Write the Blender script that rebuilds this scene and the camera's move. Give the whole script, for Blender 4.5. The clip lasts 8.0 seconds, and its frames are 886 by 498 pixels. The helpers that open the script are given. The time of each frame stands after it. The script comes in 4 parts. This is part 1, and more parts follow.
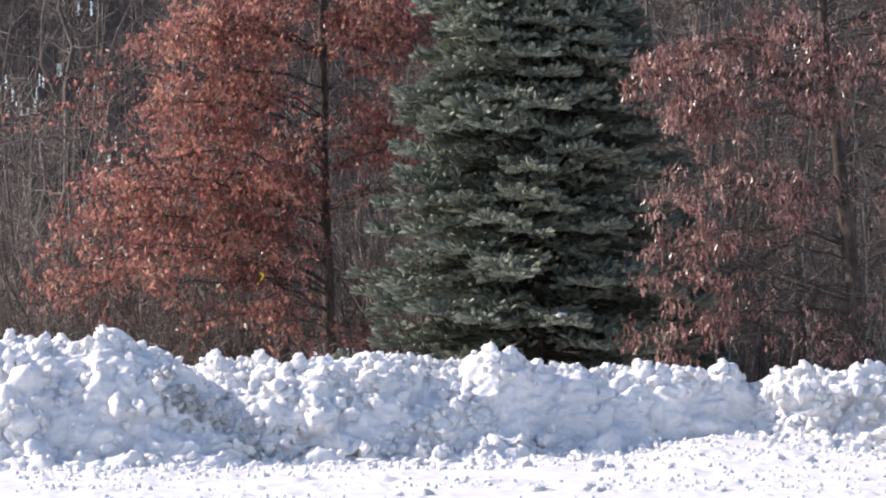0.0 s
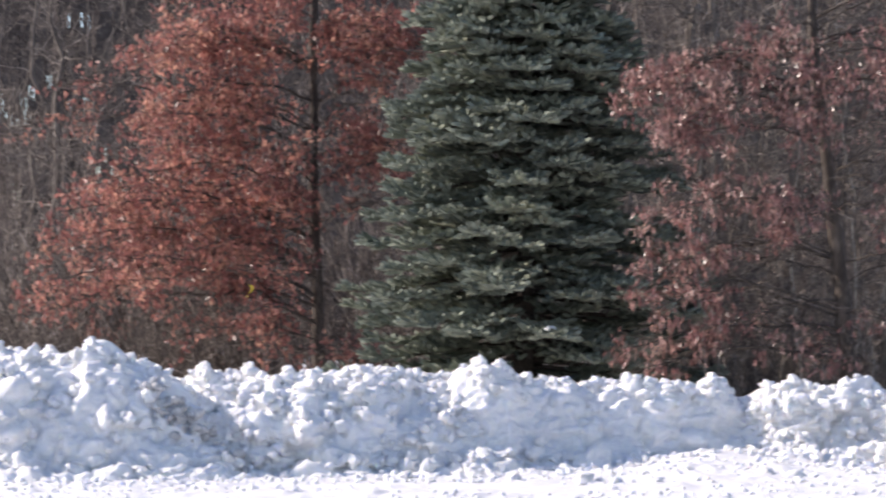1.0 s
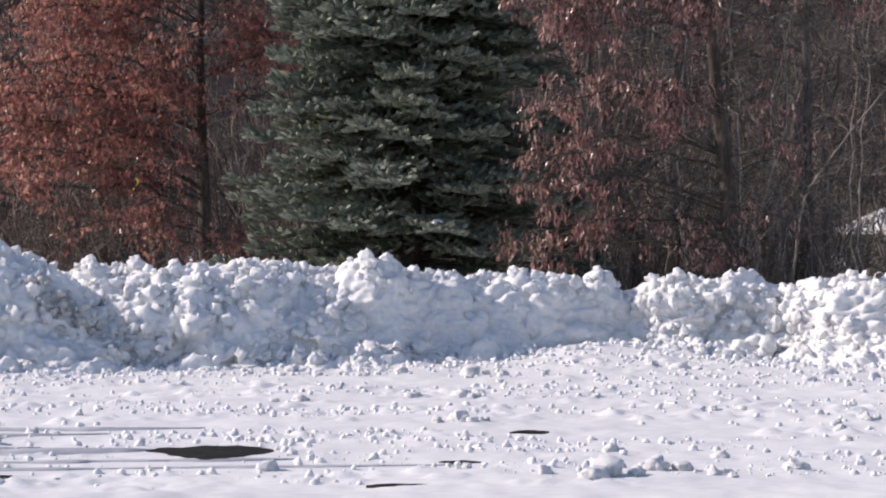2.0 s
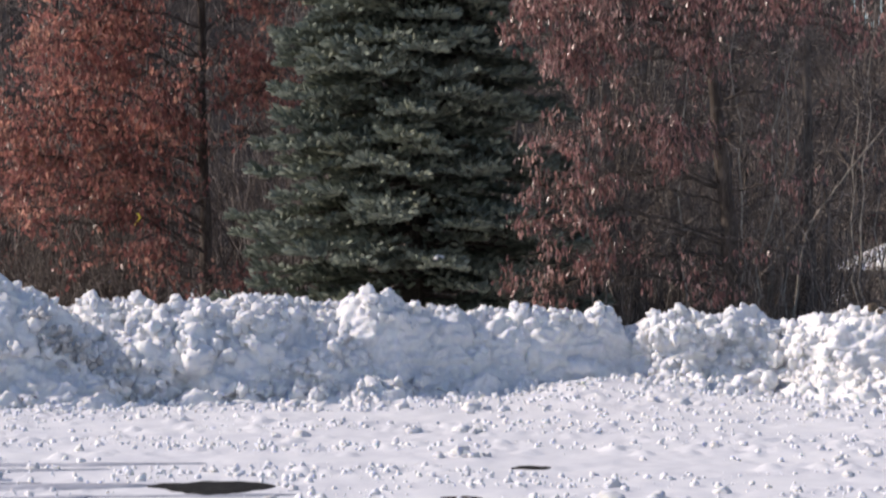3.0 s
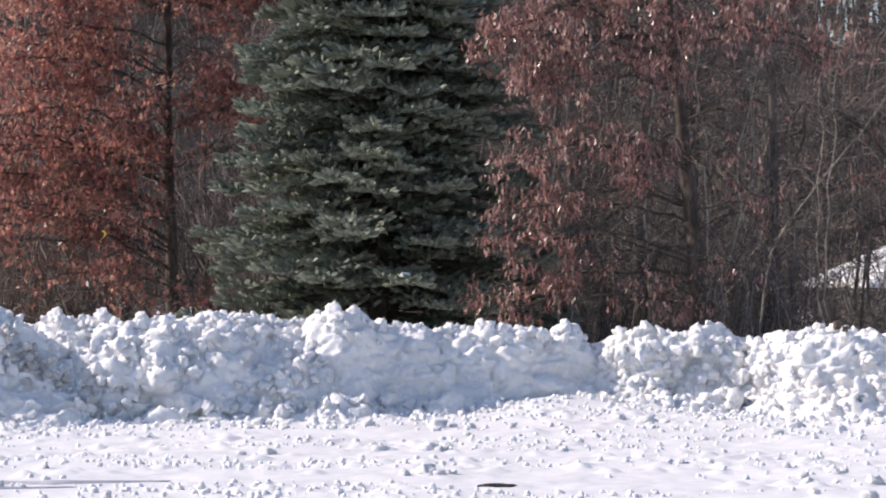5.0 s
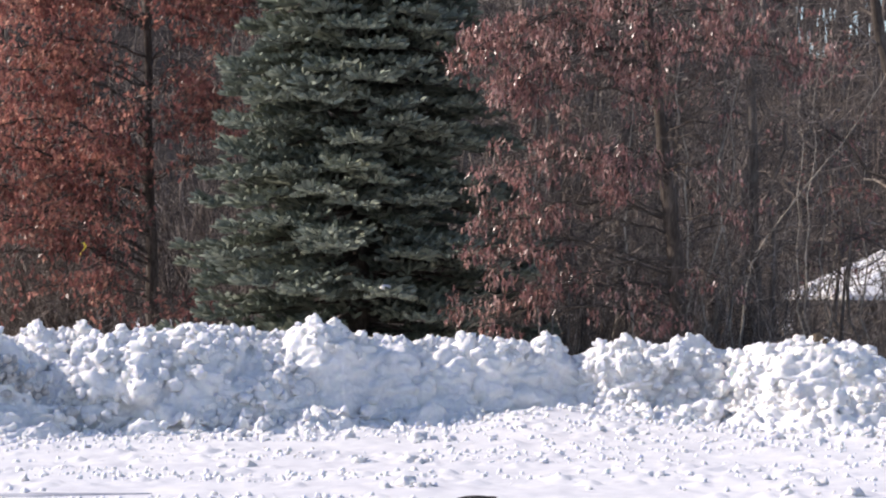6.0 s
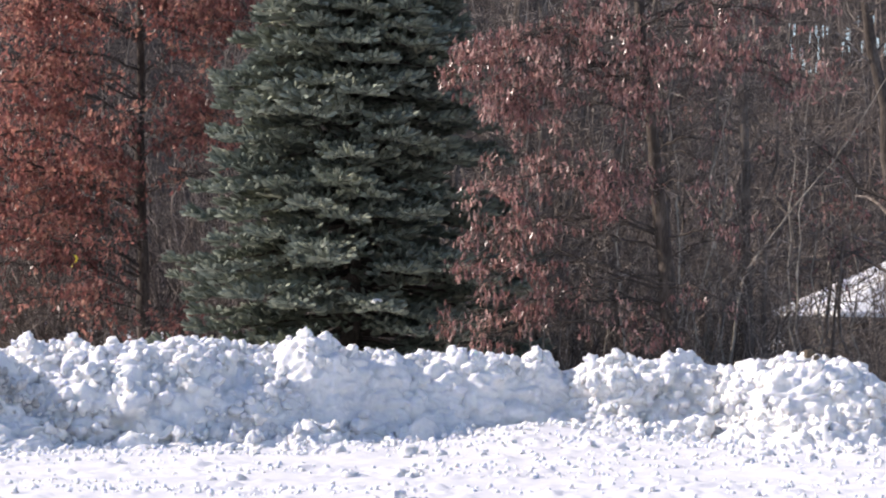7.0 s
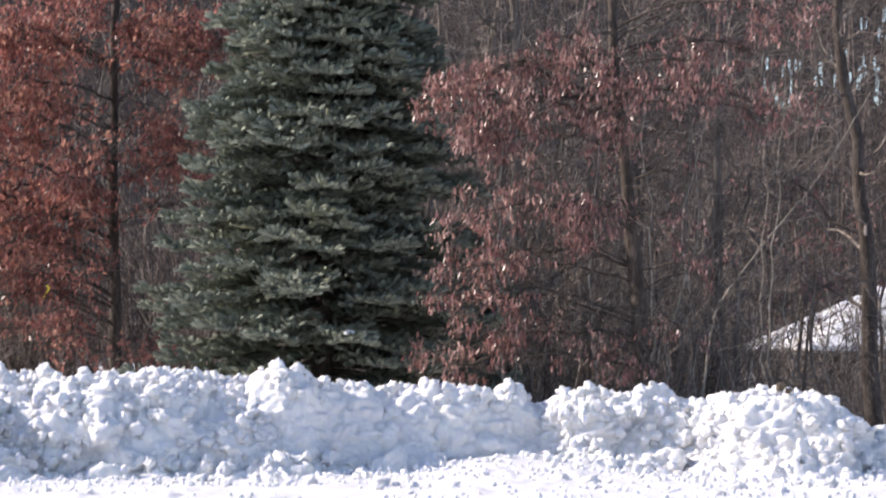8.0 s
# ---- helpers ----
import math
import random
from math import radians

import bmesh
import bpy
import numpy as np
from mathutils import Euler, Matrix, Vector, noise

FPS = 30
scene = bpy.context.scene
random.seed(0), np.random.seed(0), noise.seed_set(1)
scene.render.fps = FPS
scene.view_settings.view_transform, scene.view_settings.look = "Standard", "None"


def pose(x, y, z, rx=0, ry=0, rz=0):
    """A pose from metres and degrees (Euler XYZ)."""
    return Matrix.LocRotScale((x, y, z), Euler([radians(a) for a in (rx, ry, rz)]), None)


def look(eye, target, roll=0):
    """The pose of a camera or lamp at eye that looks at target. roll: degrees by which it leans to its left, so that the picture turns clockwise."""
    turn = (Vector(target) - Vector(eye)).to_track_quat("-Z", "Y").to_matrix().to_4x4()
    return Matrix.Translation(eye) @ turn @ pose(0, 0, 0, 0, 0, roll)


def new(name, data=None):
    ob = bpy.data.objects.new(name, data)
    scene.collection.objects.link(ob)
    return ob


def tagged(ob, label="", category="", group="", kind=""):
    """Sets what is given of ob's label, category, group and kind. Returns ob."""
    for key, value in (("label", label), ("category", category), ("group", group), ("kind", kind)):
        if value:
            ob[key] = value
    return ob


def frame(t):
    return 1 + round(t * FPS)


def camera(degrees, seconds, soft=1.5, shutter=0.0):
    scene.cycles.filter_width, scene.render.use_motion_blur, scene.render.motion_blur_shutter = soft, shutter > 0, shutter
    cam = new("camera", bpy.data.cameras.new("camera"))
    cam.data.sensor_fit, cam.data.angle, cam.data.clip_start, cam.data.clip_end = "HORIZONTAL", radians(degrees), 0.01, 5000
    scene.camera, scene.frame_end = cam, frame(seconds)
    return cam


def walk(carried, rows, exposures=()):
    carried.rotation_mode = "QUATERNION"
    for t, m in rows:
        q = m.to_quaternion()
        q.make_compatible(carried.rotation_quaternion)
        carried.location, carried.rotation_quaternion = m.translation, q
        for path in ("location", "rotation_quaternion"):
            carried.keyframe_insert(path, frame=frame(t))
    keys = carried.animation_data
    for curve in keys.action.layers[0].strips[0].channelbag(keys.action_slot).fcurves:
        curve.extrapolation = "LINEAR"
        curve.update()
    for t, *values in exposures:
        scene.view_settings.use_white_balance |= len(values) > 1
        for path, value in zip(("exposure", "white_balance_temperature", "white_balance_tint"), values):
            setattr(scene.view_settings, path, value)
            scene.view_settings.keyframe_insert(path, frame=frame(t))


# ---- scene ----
# ------------------------------------------------------------------ camera
cam = camera(20.0, 8.0, soft=2.0, shutter=1.0)
EYE = 1.6
ROWS = [  # seconds, yaw, pitch, roll: a long lens turned by hand on one spot
    (0.0, 0.000, 1.570, 0.400),
    (0.5, 0.100, 1.672, 0.479),
    (1.0, -0.242, 1.866, 0.194),
    (1.1, -0.636, 1.746, 0.170),
    (1.2, -1.096, 1.302, 0.150),
    (1.3, -1.619, 0.674, 0.110),
    (1.4, -2.068, 0.148, 0.060),
    (1.5, -2.332, -0.146, 0.026),
    (1.6, -2.566, -0.476, 0.050),
    (1.7, -2.736, -0.602, 0.089),
    (2.8, -2.872, -0.029, 0.200),
    (3.0, -2.788, 0.238, 0.124),
    (3.5, -3.027, 0.789, -0.119),
    (4.0, -3.245, 0.786, -0.287),
    (4.5, -3.372, 0.759, -0.031),
    (4.7, -3.447, 0.621, 0.027),
    (6.0, -4.008, 0.911, 0.088),
    (6.5, -4.207, 1.133, -0.016),
    (7.0, -4.205, 1.241, -0.229),
    (7.5, -4.575, 1.487, -0.489),
    (8.0, -4.833, 1.970, -0.472),
]
EXPOSURES = [(0.0, 0.73, 6500, 18), (1.0, 0.75, 6500, 18), (1.6, 0.40, 6550, 18), (2.8, 0.16, 6550, 18), (3.1, 0.22, 6550, 18), (3.5, 0.46, 6550, 18), (4.5, 0.50, 6550, 18), (6.5, 0.58, 6500, 18), (8.0, 0.77, 6500, 18)]
walk(cam, [(t, pose(0, 0, EYE, 90 + pitch, roll, yaw)) for t, yaw, pitch, roll in ROWS], EXPOSURES)

# ------------------------------------------------------------------ light
SUN_EL, SUN_AZ = radians(32.5), radians(79.0)  # azimuth to the left of straight ahead
to_sun = Vector((-math.sin(SUN_AZ) * math.cos(SUN_EL), math.cos(SUN_AZ) * math.cos(SUN_EL), math.sin(SUN_EL)))
sun_data = bpy.data.lights.new("sun", "SUN")
sun_data.energy, sun_data.angle, sun_data.color = 4.2, radians(0.6), (1.0, 0.91, 0.78)
sun = new("sun", sun_data)
sun.matrix_world = look(to_sun * 60, (0, 0, 0))
world = bpy.data.worlds.new("sky")
scene.world = world
world.use_nodes = True
sky = world.node_tree.nodes.new("ShaderNodeTexSky")
sky.sky_type, sky.sun_disc = "NISHITA", False
sky.sun_elevation, sky.sun_rotation = SUN_EL, -SUN_AZ
sky.air_density, sky.dust_density = 1.0, 0.6
back = world.node_tree.nodes["Background"]
world.node_tree.links.new(sky.outputs[0], back.inputs[0])
back.inputs[1].default_value = 0.118


# ------------------------------------------------------------------ materials
def material(name, colours, scale=8.0, rough=0.8, bump=0.3, bump_scale=60.0, stretch=(1, 1, 1), by="object", spread=0.25,
             translucent=0.0, subsurface=0.0, spec=0.3, fine=5.0):
    """Two noises, coarse and fine, mix the colours; each island or object differs in tone by spread."""
    mat = bpy.data.materials.new(name)
    mat.use_nodes = True
    nt = mat.node_tree
    bsdf = nt.nodes["Principled BSDF"]
    coord = nt.nodes.new("ShaderNodeTexCoord")
    mapping = nt.nodes.new("ShaderNodeMapping")
    mapping.inputs["Scale"].default_value = stretch
    nt.links.new(coord.outputs["Object"], mapping.inputs[0])
    coarse = nt.nodes.new("ShaderNodeTexNoise")
    coarse.inputs["Scale"].default_value, coarse.inputs["Detail"].default_value = scale, 6.0
    nt.links.new(mapping.outputs[0], coarse.inputs[0])
    grain = nt.nodes.new("ShaderNodeTexNoise")
    grain.inputs["Scale"].default_value, grain.inputs["Detail"].default_value = scale * fine, 3.0
    nt.links.new(mapping.outputs[0], grain.inputs[0])
    blend = nt.nodes.new("ShaderNodeMath")
    blend.operation = "MULTIPLY_ADD"
    nt.links.new(grain.outputs[0], blend.inputs[0])
    blend.inputs[1].default_value = 0.5
    half = nt.nodes.new("ShaderNodeMath")
    half.operation = "MULTIPLY"
    half.inputs[1].default_value = 0.5
    nt.links.new(coarse.outputs[0], half.inputs[0])
    nt.links.new(half.outputs[0], blend.inputs[2])
    ramp = nt.nodes.new("ShaderNodeValToRGB")
    nt.links.new(blend.outputs[0], ramp.inputs[0])
    stops = ramp.color_ramp.elements
    stops[0].position, stops[1].position = 0.36, 0.64
    stops[0].color, stops[1].color = (*colours[0], 1), (*colours[-1], 1)
    for k, c in enumerate(colours[1:-1]):
        e = stops.new(0.36 + 0.28 * (k + 1) / (len(colours) - 1))
        e.color = (*c, 1)
    colour = ramp.outputs[0]
    if spread:
        if by == "island":
            rnd = nt.nodes.new("ShaderNodeNewGeometry").outputs["Random Per Island"]
        else:
            rnd = nt.nodes.new("ShaderNodeObjectInfo").outputs["Random"]
        rng_node = nt.nodes.new("ShaderNodeMapRange")
        rng_node.inputs["To Min"].default_value, rng_node.inputs["To Max"].default_value = 1 - spread, 1 + spread
        nt.links.new(rnd, rng_node.inputs[0])
        hsv = nt.nodes.new("ShaderNodeHueSaturation")
        nt.links.new(rng_node.outputs[0], hsv.inputs["Value"])
        nt.links.new(colour, hsv.inputs["Color"])
        colour = hsv.outputs[0]
    nt.links.new(colour, bsdf.inputs["Base Color"])
    bsdf.inputs["Roughness"].default_value = rough
    bsdf.inputs["Specular IOR Level"].default_value = spec
    if subsurface:
        bsdf.inputs["Subsurface Weight"].default_value = subsurface
        bsdf.inputs["Subsurface Radius"].default_value = (0.03, 0.035, 0.05)
        bsdf.inputs["Subsurface Scale"].default_value = 1.0
    if bump:
        relief = nt.nodes.new("ShaderNodeTexNoise")
        relief.inputs["Scale"].default_value, relief.inputs["Detail"].default_value = bump_scale, 4.0
        nt.links.new(mapping.outputs[0], relief.inputs[0])
        bm_node = nt.nodes.new("ShaderNodeBump")
        bm_node.inputs["Strength"].default_value, bm_node.inputs["Distance"].default_value = bump, 0.02
        nt.links.new(relief.outputs[0], bm_node.inputs["Height"])
        nt.links.new(bm_node.outputs[0], bsdf.inputs["Normal"])
    if translucent:
        thin = nt.nodes.new("ShaderNodeBsdfTranslucent")
        nt.links.new(colour, thin.inputs[0])
        mix = nt.nodes.new("ShaderNodeMixShader")
        mix.inputs[0].default_value = translucent
        nt.links.new(bsdf.outputs[0], mix.inputs[1])
        nt.links.new(thin.outputs[0], mix.inputs[2])
        nt.links.new(mix.outputs[0], nt.nodes["Material Output"].inputs[0])
    return mat


SNOW = material("snow", [(0.62, 0.63, 0.66), (0.72, 0.72, 0.73), (0.77, 0.77, 0.77)], 2.2, 0.75, 0.5, 45.0, spread=0.0, spec=0.25, fine=9, subsurface=0.35)
SNOW_SHADED_DIRTY = material("shaded_dirty_snow", [(0.34, 0.335, 0.335), (0.46, 0.455, 0.455), (0.64, 0.64, 0.645)], 5.0, 0.8, 0.6, 40.0, spread=0.0, fine=7)
SNOW_PACKED = material("packed_snow", [(0.62, 0.62, 0.65), (0.72, 0.72, 0.74), (0.77, 0.77, 0.77)], 1.1, 0.6, 0.35, 30.0, stretch=(0.5, 1.2, 1), spread=0.0, spec=0.4, fine=11)
ASPHALT = material("wet_asphalt", [(0.010, 0.010, 0.010), (0.022, 0.021, 0.019), (0.05, 0.047, 0.042)], 14.0, 0.75, 0.6, 120.0, spread=0.0, spec=0.08)
RUT_GREY = material("grey_rut", [(0.30, 0.31, 0.36), (0.40, 0.41, 0.46), (0.58, 0.59, 0.62)], 3.0, 0.45, 0.3, 40.0, stretch=(0.4, 2, 1), spread=0.0, spec=0.3)
BARK_DARK = material("dark_bark", [(0.030, 0.024, 0.020), (0.065, 0.052, 0.044), (0.13, 0.11, 0.095)], 9.0, 0.9, 0.8, 40.0, stretch=(1, 1, 0.25), spread=0.2)
BARK_GREY = material("grey_bark", [(0.05, 0.042, 0.036), (0.105, 0.089, 0.077), (0.21, 0.18, 0.155)], 6.0, 0.9, 0.7, 30.0, stretch=(1, 1, 0.2), by="island", spread=0.45)
BARK_BROWN = material("brown_bark", [(0.030, 0.024, 0.020), (0.060, 0.048, 0.040), (0.115, 0.094, 0.079)], 8.0, 0.9, 0.8, 40.0, stretch=(1, 1, 0.25), spread=0.1)
BARK_PALE = material("pale_bark", [(0.14, 0.12, 0.10), (0.27, 0.24, 0.20), (0.42, 0.38, 0.32)], 8.0, 0.85, 0.5, 30.0, stretch=(1, 1, 0.3), spread=0.15)
# palest tone of twigs and of both oak leaves is raised as painted highlights
TWIG = material("twigs", [(0.06, 0.047, 0.040), (0.13, 0.105, 0.088), (0.33, 0.285, 0.245)], 5.0, 0.8, 0.0, by="island", spread=0.65)
TWIG_FAR = material("far_twigs", [(0.032, 0.025, 0.022), (0.056, 0.045, 0.040), (0.12, 0.098, 0.085)], 0.7, 0.9, 0.0, by="island", spread=0.5)
LEAF_RED = material("russet_oak_leaf", [(0.17, 0.067, 0.061), (0.305, 0.127, 0.107), (0.58, 0.335, 0.235)], 1.6, 0.36, 0.0, by="island", spread=0.45, translucent=0.62, spec=0.55)
LEAF_PINK = material("faded_oak_leaf", [(0.12, 0.052, 0.047), (0.25, 0.117, 0.102), (0.60, 0.40, 0.33)], 1.6, 0.32, 0.0, by="island", spread=0.7, translucent=0.38, spec=0.7)
NEEDLE = material("blue_spruce_needles", [(0.126, 0.149, 0.125), (0.202, 0.224, 0.182), (0.335, 0.35, 0.258)], 1.3, 0.8, 0.0, by="island", spread=0.3, spec=0.05, translucent=0.06)
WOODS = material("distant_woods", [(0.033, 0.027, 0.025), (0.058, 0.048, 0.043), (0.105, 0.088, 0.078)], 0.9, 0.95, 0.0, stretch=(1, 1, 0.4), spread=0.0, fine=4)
SIDING = material("house_siding", [(0.04, 0.032, 0.026), (0.07, 0.056, 0.045)], 2.0, 0.8, 0.2, 20.0, spread=0.0)
SHINGLE = material("roof_shingle", [(0.05, 0.045, 0.04), (0.10, 0.09, 0.08)], 5.0, 0.9, 0.4, 30.0, spread=0.0)
DIRT = material("brown_dirt", [(0.05, 0.038, 0.028), (0.11, 0.085, 0.06), (0.20, 0.16, 0.11)], 18.0, 0.95, 0.6, 60.0, spread=0.0)
RIBBON = material("yellow_ribbon", [(0.62, 0.48, 0.05), (0.80, 0.65, 0.09)], 20.0, 0.5, 0.1, spread=0.0, translucent=0.3)



# ------------------------------------------------------------------ mesh helpers
def mesh_of(name, verts, faces, mat, smooth=False):
    """verts (n, 3); faces: one array (m, k) or a list of such arrays."""
    verts = np.asarray(verts, dtype=np.float32)
    groups = faces if isinstance(faces, list) else [faces]
    groups = [np.asarray(g, dtype=np.int32) for g in groups if len(g)]
    me = bpy.data.meshes.new(name)
    me.vertices.add(len(verts))
    me.vertices.foreach_set("co", verts.ravel())
    loops = np.concatenate([g.ravel() for g in groups])
    counts = np.concatenate([np.full(len(g), g.shape[1], dtype=np.int32) for g in groups])
    me.loops.add(len(loops))
    me.loops.foreach_set("vertex_index", loops)
    me.polygons.add(len(counts))
    me.polygons.foreach_set("loop_start", np.concatenate([[0], np.cumsum(counts)[:-1]]).astype(np.int32))
    me.polygons.foreach_set("use_smooth", np.full(len(counts), smooth, dtype=bool))
    me.update(calc_edges=True)
    me.validate()
    me.materials.append(mat)
    return me


def part(name, me, parent, label="", kind=""):
    ob = new(name, me)
    ob.parent = parent
    return tagged(ob, label, kind=kind)


def thing(name, at, label, category, group="", kind=""):
    ob = new(name)
    ob.location = at
    return tagged(ob, label, category, group, kind)


class Soup:
    """Collects tubes and stamped shapes into one mesh."""

    def __init__(self):
        self.v, self.f, self.n = [], {3: [], 4: []}, 0

    def add(self, v, f):
        v, f = np.asarray(v, float), np.asarray(f)
        self.v.append(v)
        self.f[f.shape[1]].append(f + self.n)
        self.n += len(v)

    def tube(self, pts, radii, sides=6):
        pts, radii = np.asarray(pts, float), np.asarray(radii, float)
        d = np.gradient(pts, axis=0)
        d /= np.linalg.norm(d, axis=1)[:, None] + 1e-9
        ref = np.array([0.3, 0.9, 0.1]) if abs(d[0][2]) > 0.7 else np.array([0, 0, 1.0])
        a = np.cross(d, ref)
        a /= np.linalg.norm(a, axis=1)[:, None] + 1e-9
        b = np.cross(d, a)
        th = np.arange(sides) * 2 * np.pi / sides
        ring = a[:, None] * np.cos(th)[None, :, None] + b[:, None] * np.sin(th)[None, :, None]
        v = (pts[:, None] + ring * radii[:, None, None]).reshape(-1, 3)
        k = np.arange(len(pts) - 1)[:, None] * sides
        s = np.arange(sides)[None]
        q = np.stack([k + s, k + (s + 1) % sides, k + sides + (s + 1) % sides, k + sides + s], -1).reshape(-1, 4)
        self.add(v, q)

    def stamp(self, tv, tf, origin, ex, ey, ez):
        """A template set down many times: origin and axes are (n, 3)."""
        v = origin[:, None] + tv[None, :, 0:1] * ex[:, None] + tv[None, :, 1:2] * ey[:, None] + tv[None, :, 2:3] * ez[:, None]
        f = tf[None] + (np.arange(len(origin)) * len(tv))[:, None, None]
        self.add(v.reshape(-1, 3), f.reshape(-1, tf.shape[1]))

    def sticks(self, a, b, ra, rb):
        """Three-sided tapered sticks from a to b."""
        a, b = np.asarray(a, float), np.asarray(b, float)
        d = unit(b - a)
        e = unit(np.cross(d, unit(np.array([0.31, 0.52, 0.2]) + 0 * d)))
        g = np.cross(d, e)
        n = len(a)
        th = np.arange(3) * 2 * np.pi / 3
        ring = e[:, None] * np.cos(th)[None, :, None] + g[:, None] * np.sin(th)[None, :, None]
        v = np.concatenate([a[:, None] + ring * np.reshape(ra, (-1, 1, 1)), b[:, None] + ring * np.reshape(rb, (-1, 1, 1))], 1)
        t = np.array([[0, 1, 4, 3], [1, 2, 5, 4], [2, 0, 3, 5]])
        f = t[None] + (np.arange(n) * 6)[:, None, None]
        self.add(v.reshape(-1, 3), f.reshape(-1, 4))

    def mesh(self, name, mat, smooth=False):
        fs = [np.concatenate(g) for g in self.f.values() if g]
        return mesh_of(name, np.concatenate(self.v), fs, mat, smooth)


def unit(v):
    return v / (np.linalg.norm(v, axis=-1, keepdims=True) + 1e-9)


def lattice(x, y, seed):
    """Smooth value noise in -1..1."""
    xi, yi = np.floor(x).astype(np.int64), np.floor(y).astype(np.int64)
    fx, fy = x - xi, y - yi
    fx, fy = fx * fx * (3 - 2 * fx), fy * fy * (3 - 2 * fy)

    def h(i, j):
        n = (i * 374761393 + j * 668265263 + seed * 974711) & 0x7FFFFFFF
        n = ((n ^ (n >> 13)) * 1274126177) & 0x7FFFFFFF
        return ((n ^ (n >> 16)) & 0xFFFF) / 32767.5 - 1

    return (h(xi, yi) * (1 - fx) + h(xi + 1, yi) * fx) * (1 - fy) + (h(xi, yi + 1) * (1 - fx) + h(xi + 1, yi + 1) * fx) * fy


def fbm(x, y, seed, octaves=4):
    return sum(lattice(x * 2 ** k, y * 2 ** k, seed + k) * 0.5 ** k for k in range(octaves))


def grid_faces(nx, ny):
    i, j = np.meshgrid(np.arange(nx - 1), np.arange(ny - 1), indexing="ij")
    a = (i * ny + j).ravel()
    return np.stack([a, a + ny, a + ny + 1, a + 1], 1)


def lump_field(X, S, lumps, seed):
    """Height of rounded, blocky lumps (cx, cs, r, k) over a regular grid X, S."""
    out = np.zeros((len(X), len(S)))
    for cx, cs, r, k, e in lumps:
        i0, i1 = np.searchsorted(X, (cx - r * 1.3, cx + r * 1.3))
        j0, j1 = np.searchsorted(S, (cs - r * 1.3, cs + r * 1.3))
        if i1 <= i0 or j1 <= j0:
            continue
        dx, ds = (X[i0:i1, None] - cx) / e, (S[None, j0:j1] - cs) * e
        d = (np.abs(dx) ** 2.6 + np.abs(ds) ** 2.6) ** (1 / 2.6) / r
        h = k * r * np.clip(1 - d ** 2.4, 0, 1) ** 0.6
        out[i0:i1, j0:j1] = np.maximum(out[i0:i1, j0:j1], h)
    return out


# ------------------------------------------------------------------ ground
BARE = [(-0.80, 17.70, 0.36, 0.56), (1.60, 19.18, 0.14, 0.15), (0.96, 16.82, 0.13, 0.10), (0.50, 15.35, 0.18, 0.07), (-2.15, 16.05, 0.2, 0.12)]

RUTS = [(19.85, -4.5, -0.9, 0.13), (19.35, -4.5, -1.6, 0.08), (17.95, -4.0, -1.0, 0.17), (17.10, -4.0, -0.15, 0.14), (16.60, -4.0, 1.0, 0.08), (18.25, -4.0, -2.0, 0.06)]


def spread_axis(lo, hi, step, far):
    mid = np.arange(lo, hi, step)
    out = np.cumsum(step * 1.22 ** np.arange(1, 60))
    out = out[out < far]
    return np.concatenate([lo - out[::-1], mid, hi + out])


def ground_height(x, y):
    z = 0.014 * fbm(x * 0.9, y * 0.5, 11, 3) + 0.011 * fbm(x * 4.0, y * 2.6, 21, 4)
    z = z + 0.20 * np.exp(-((x - 3.3) / 1.1) ** 2) * np.clip((y - 27.2) / 1.8, 0, 1)
    calm = np.ones_like(z)
    for bx, by, rx, ry in BARE:
        calm = np.minimum(calm, np.clip((((x - bx) / (rx * 1.15)) ** 2 + ((y - by) / (ry * 1.15)) ** 2 - 0.6) / 1.2, 0, 1))
    for y0, x0, x1, w in RUTS:
        off = np.hypot(np.maximum(np.maximum(x0 - x, x - x1), 0), (y - y0 - 0.04 * x) * 1.0)
        calm = np.minimum(calm, np.clip((off - w) / 0.15, 0, 1))
    z = z * calm
    drop = np.clip((y - 33) / 25, 0, 1)
    return np.where(np.abs(y) + np.abs(x) > 400, 0, z) - 1.0 * drop * drop * (3 - 2 * drop)


gx, gy = spread_axis(-5.2, 8.3, 0.045, 2200), spread_axis(14.0, 29.0, 0.068, 2600)
GX, GY = np.meshgrid(gx, gy, indexing="ij")
gen = np.random.default_rng(9)
rubble = []
for _ in range(6500):
    y = 28.2 - 13.0 * gen.random() ** 1.5
    x = gen.uniform(-0.17, 0.29) * y
    clear = all(((x - b[0]) / (b[2] + 0.2)) ** 2 + ((y - b[1]) / (b[3] + 0.3)) ** 2 > 1 for b in BARE) and all(abs(y - r[0] - 0.04 * x) > 0.22 or x > r[2] for r in RUTS)
    if clear and fbm(np.array([x * 0.5]), np.array([y * 1.0]), 77, 3)[0] > gen.uniform(-0.1, 0.75):
        rubble.append((x, y, 0.045 + 0.055 * gen.random() ** 2.5, gen.uniform(0.15, 0.5), gen.uniform(0.8, 1.3)))
RUBBLE = lump_field(gx, gy, rubble, 0)
ground = new("ground", mesh_of("ground", np.stack([GX, GY, ground_height(GX, GY) + RUBBLE], -1).reshape(-1, 3), grid_faces(len(gx), len(gy)), SNOW_PACKED, True))
tagged(ground, "trampled white snow covering a ploughed lot and the woodland floor", "snowy ground", kind="structure")

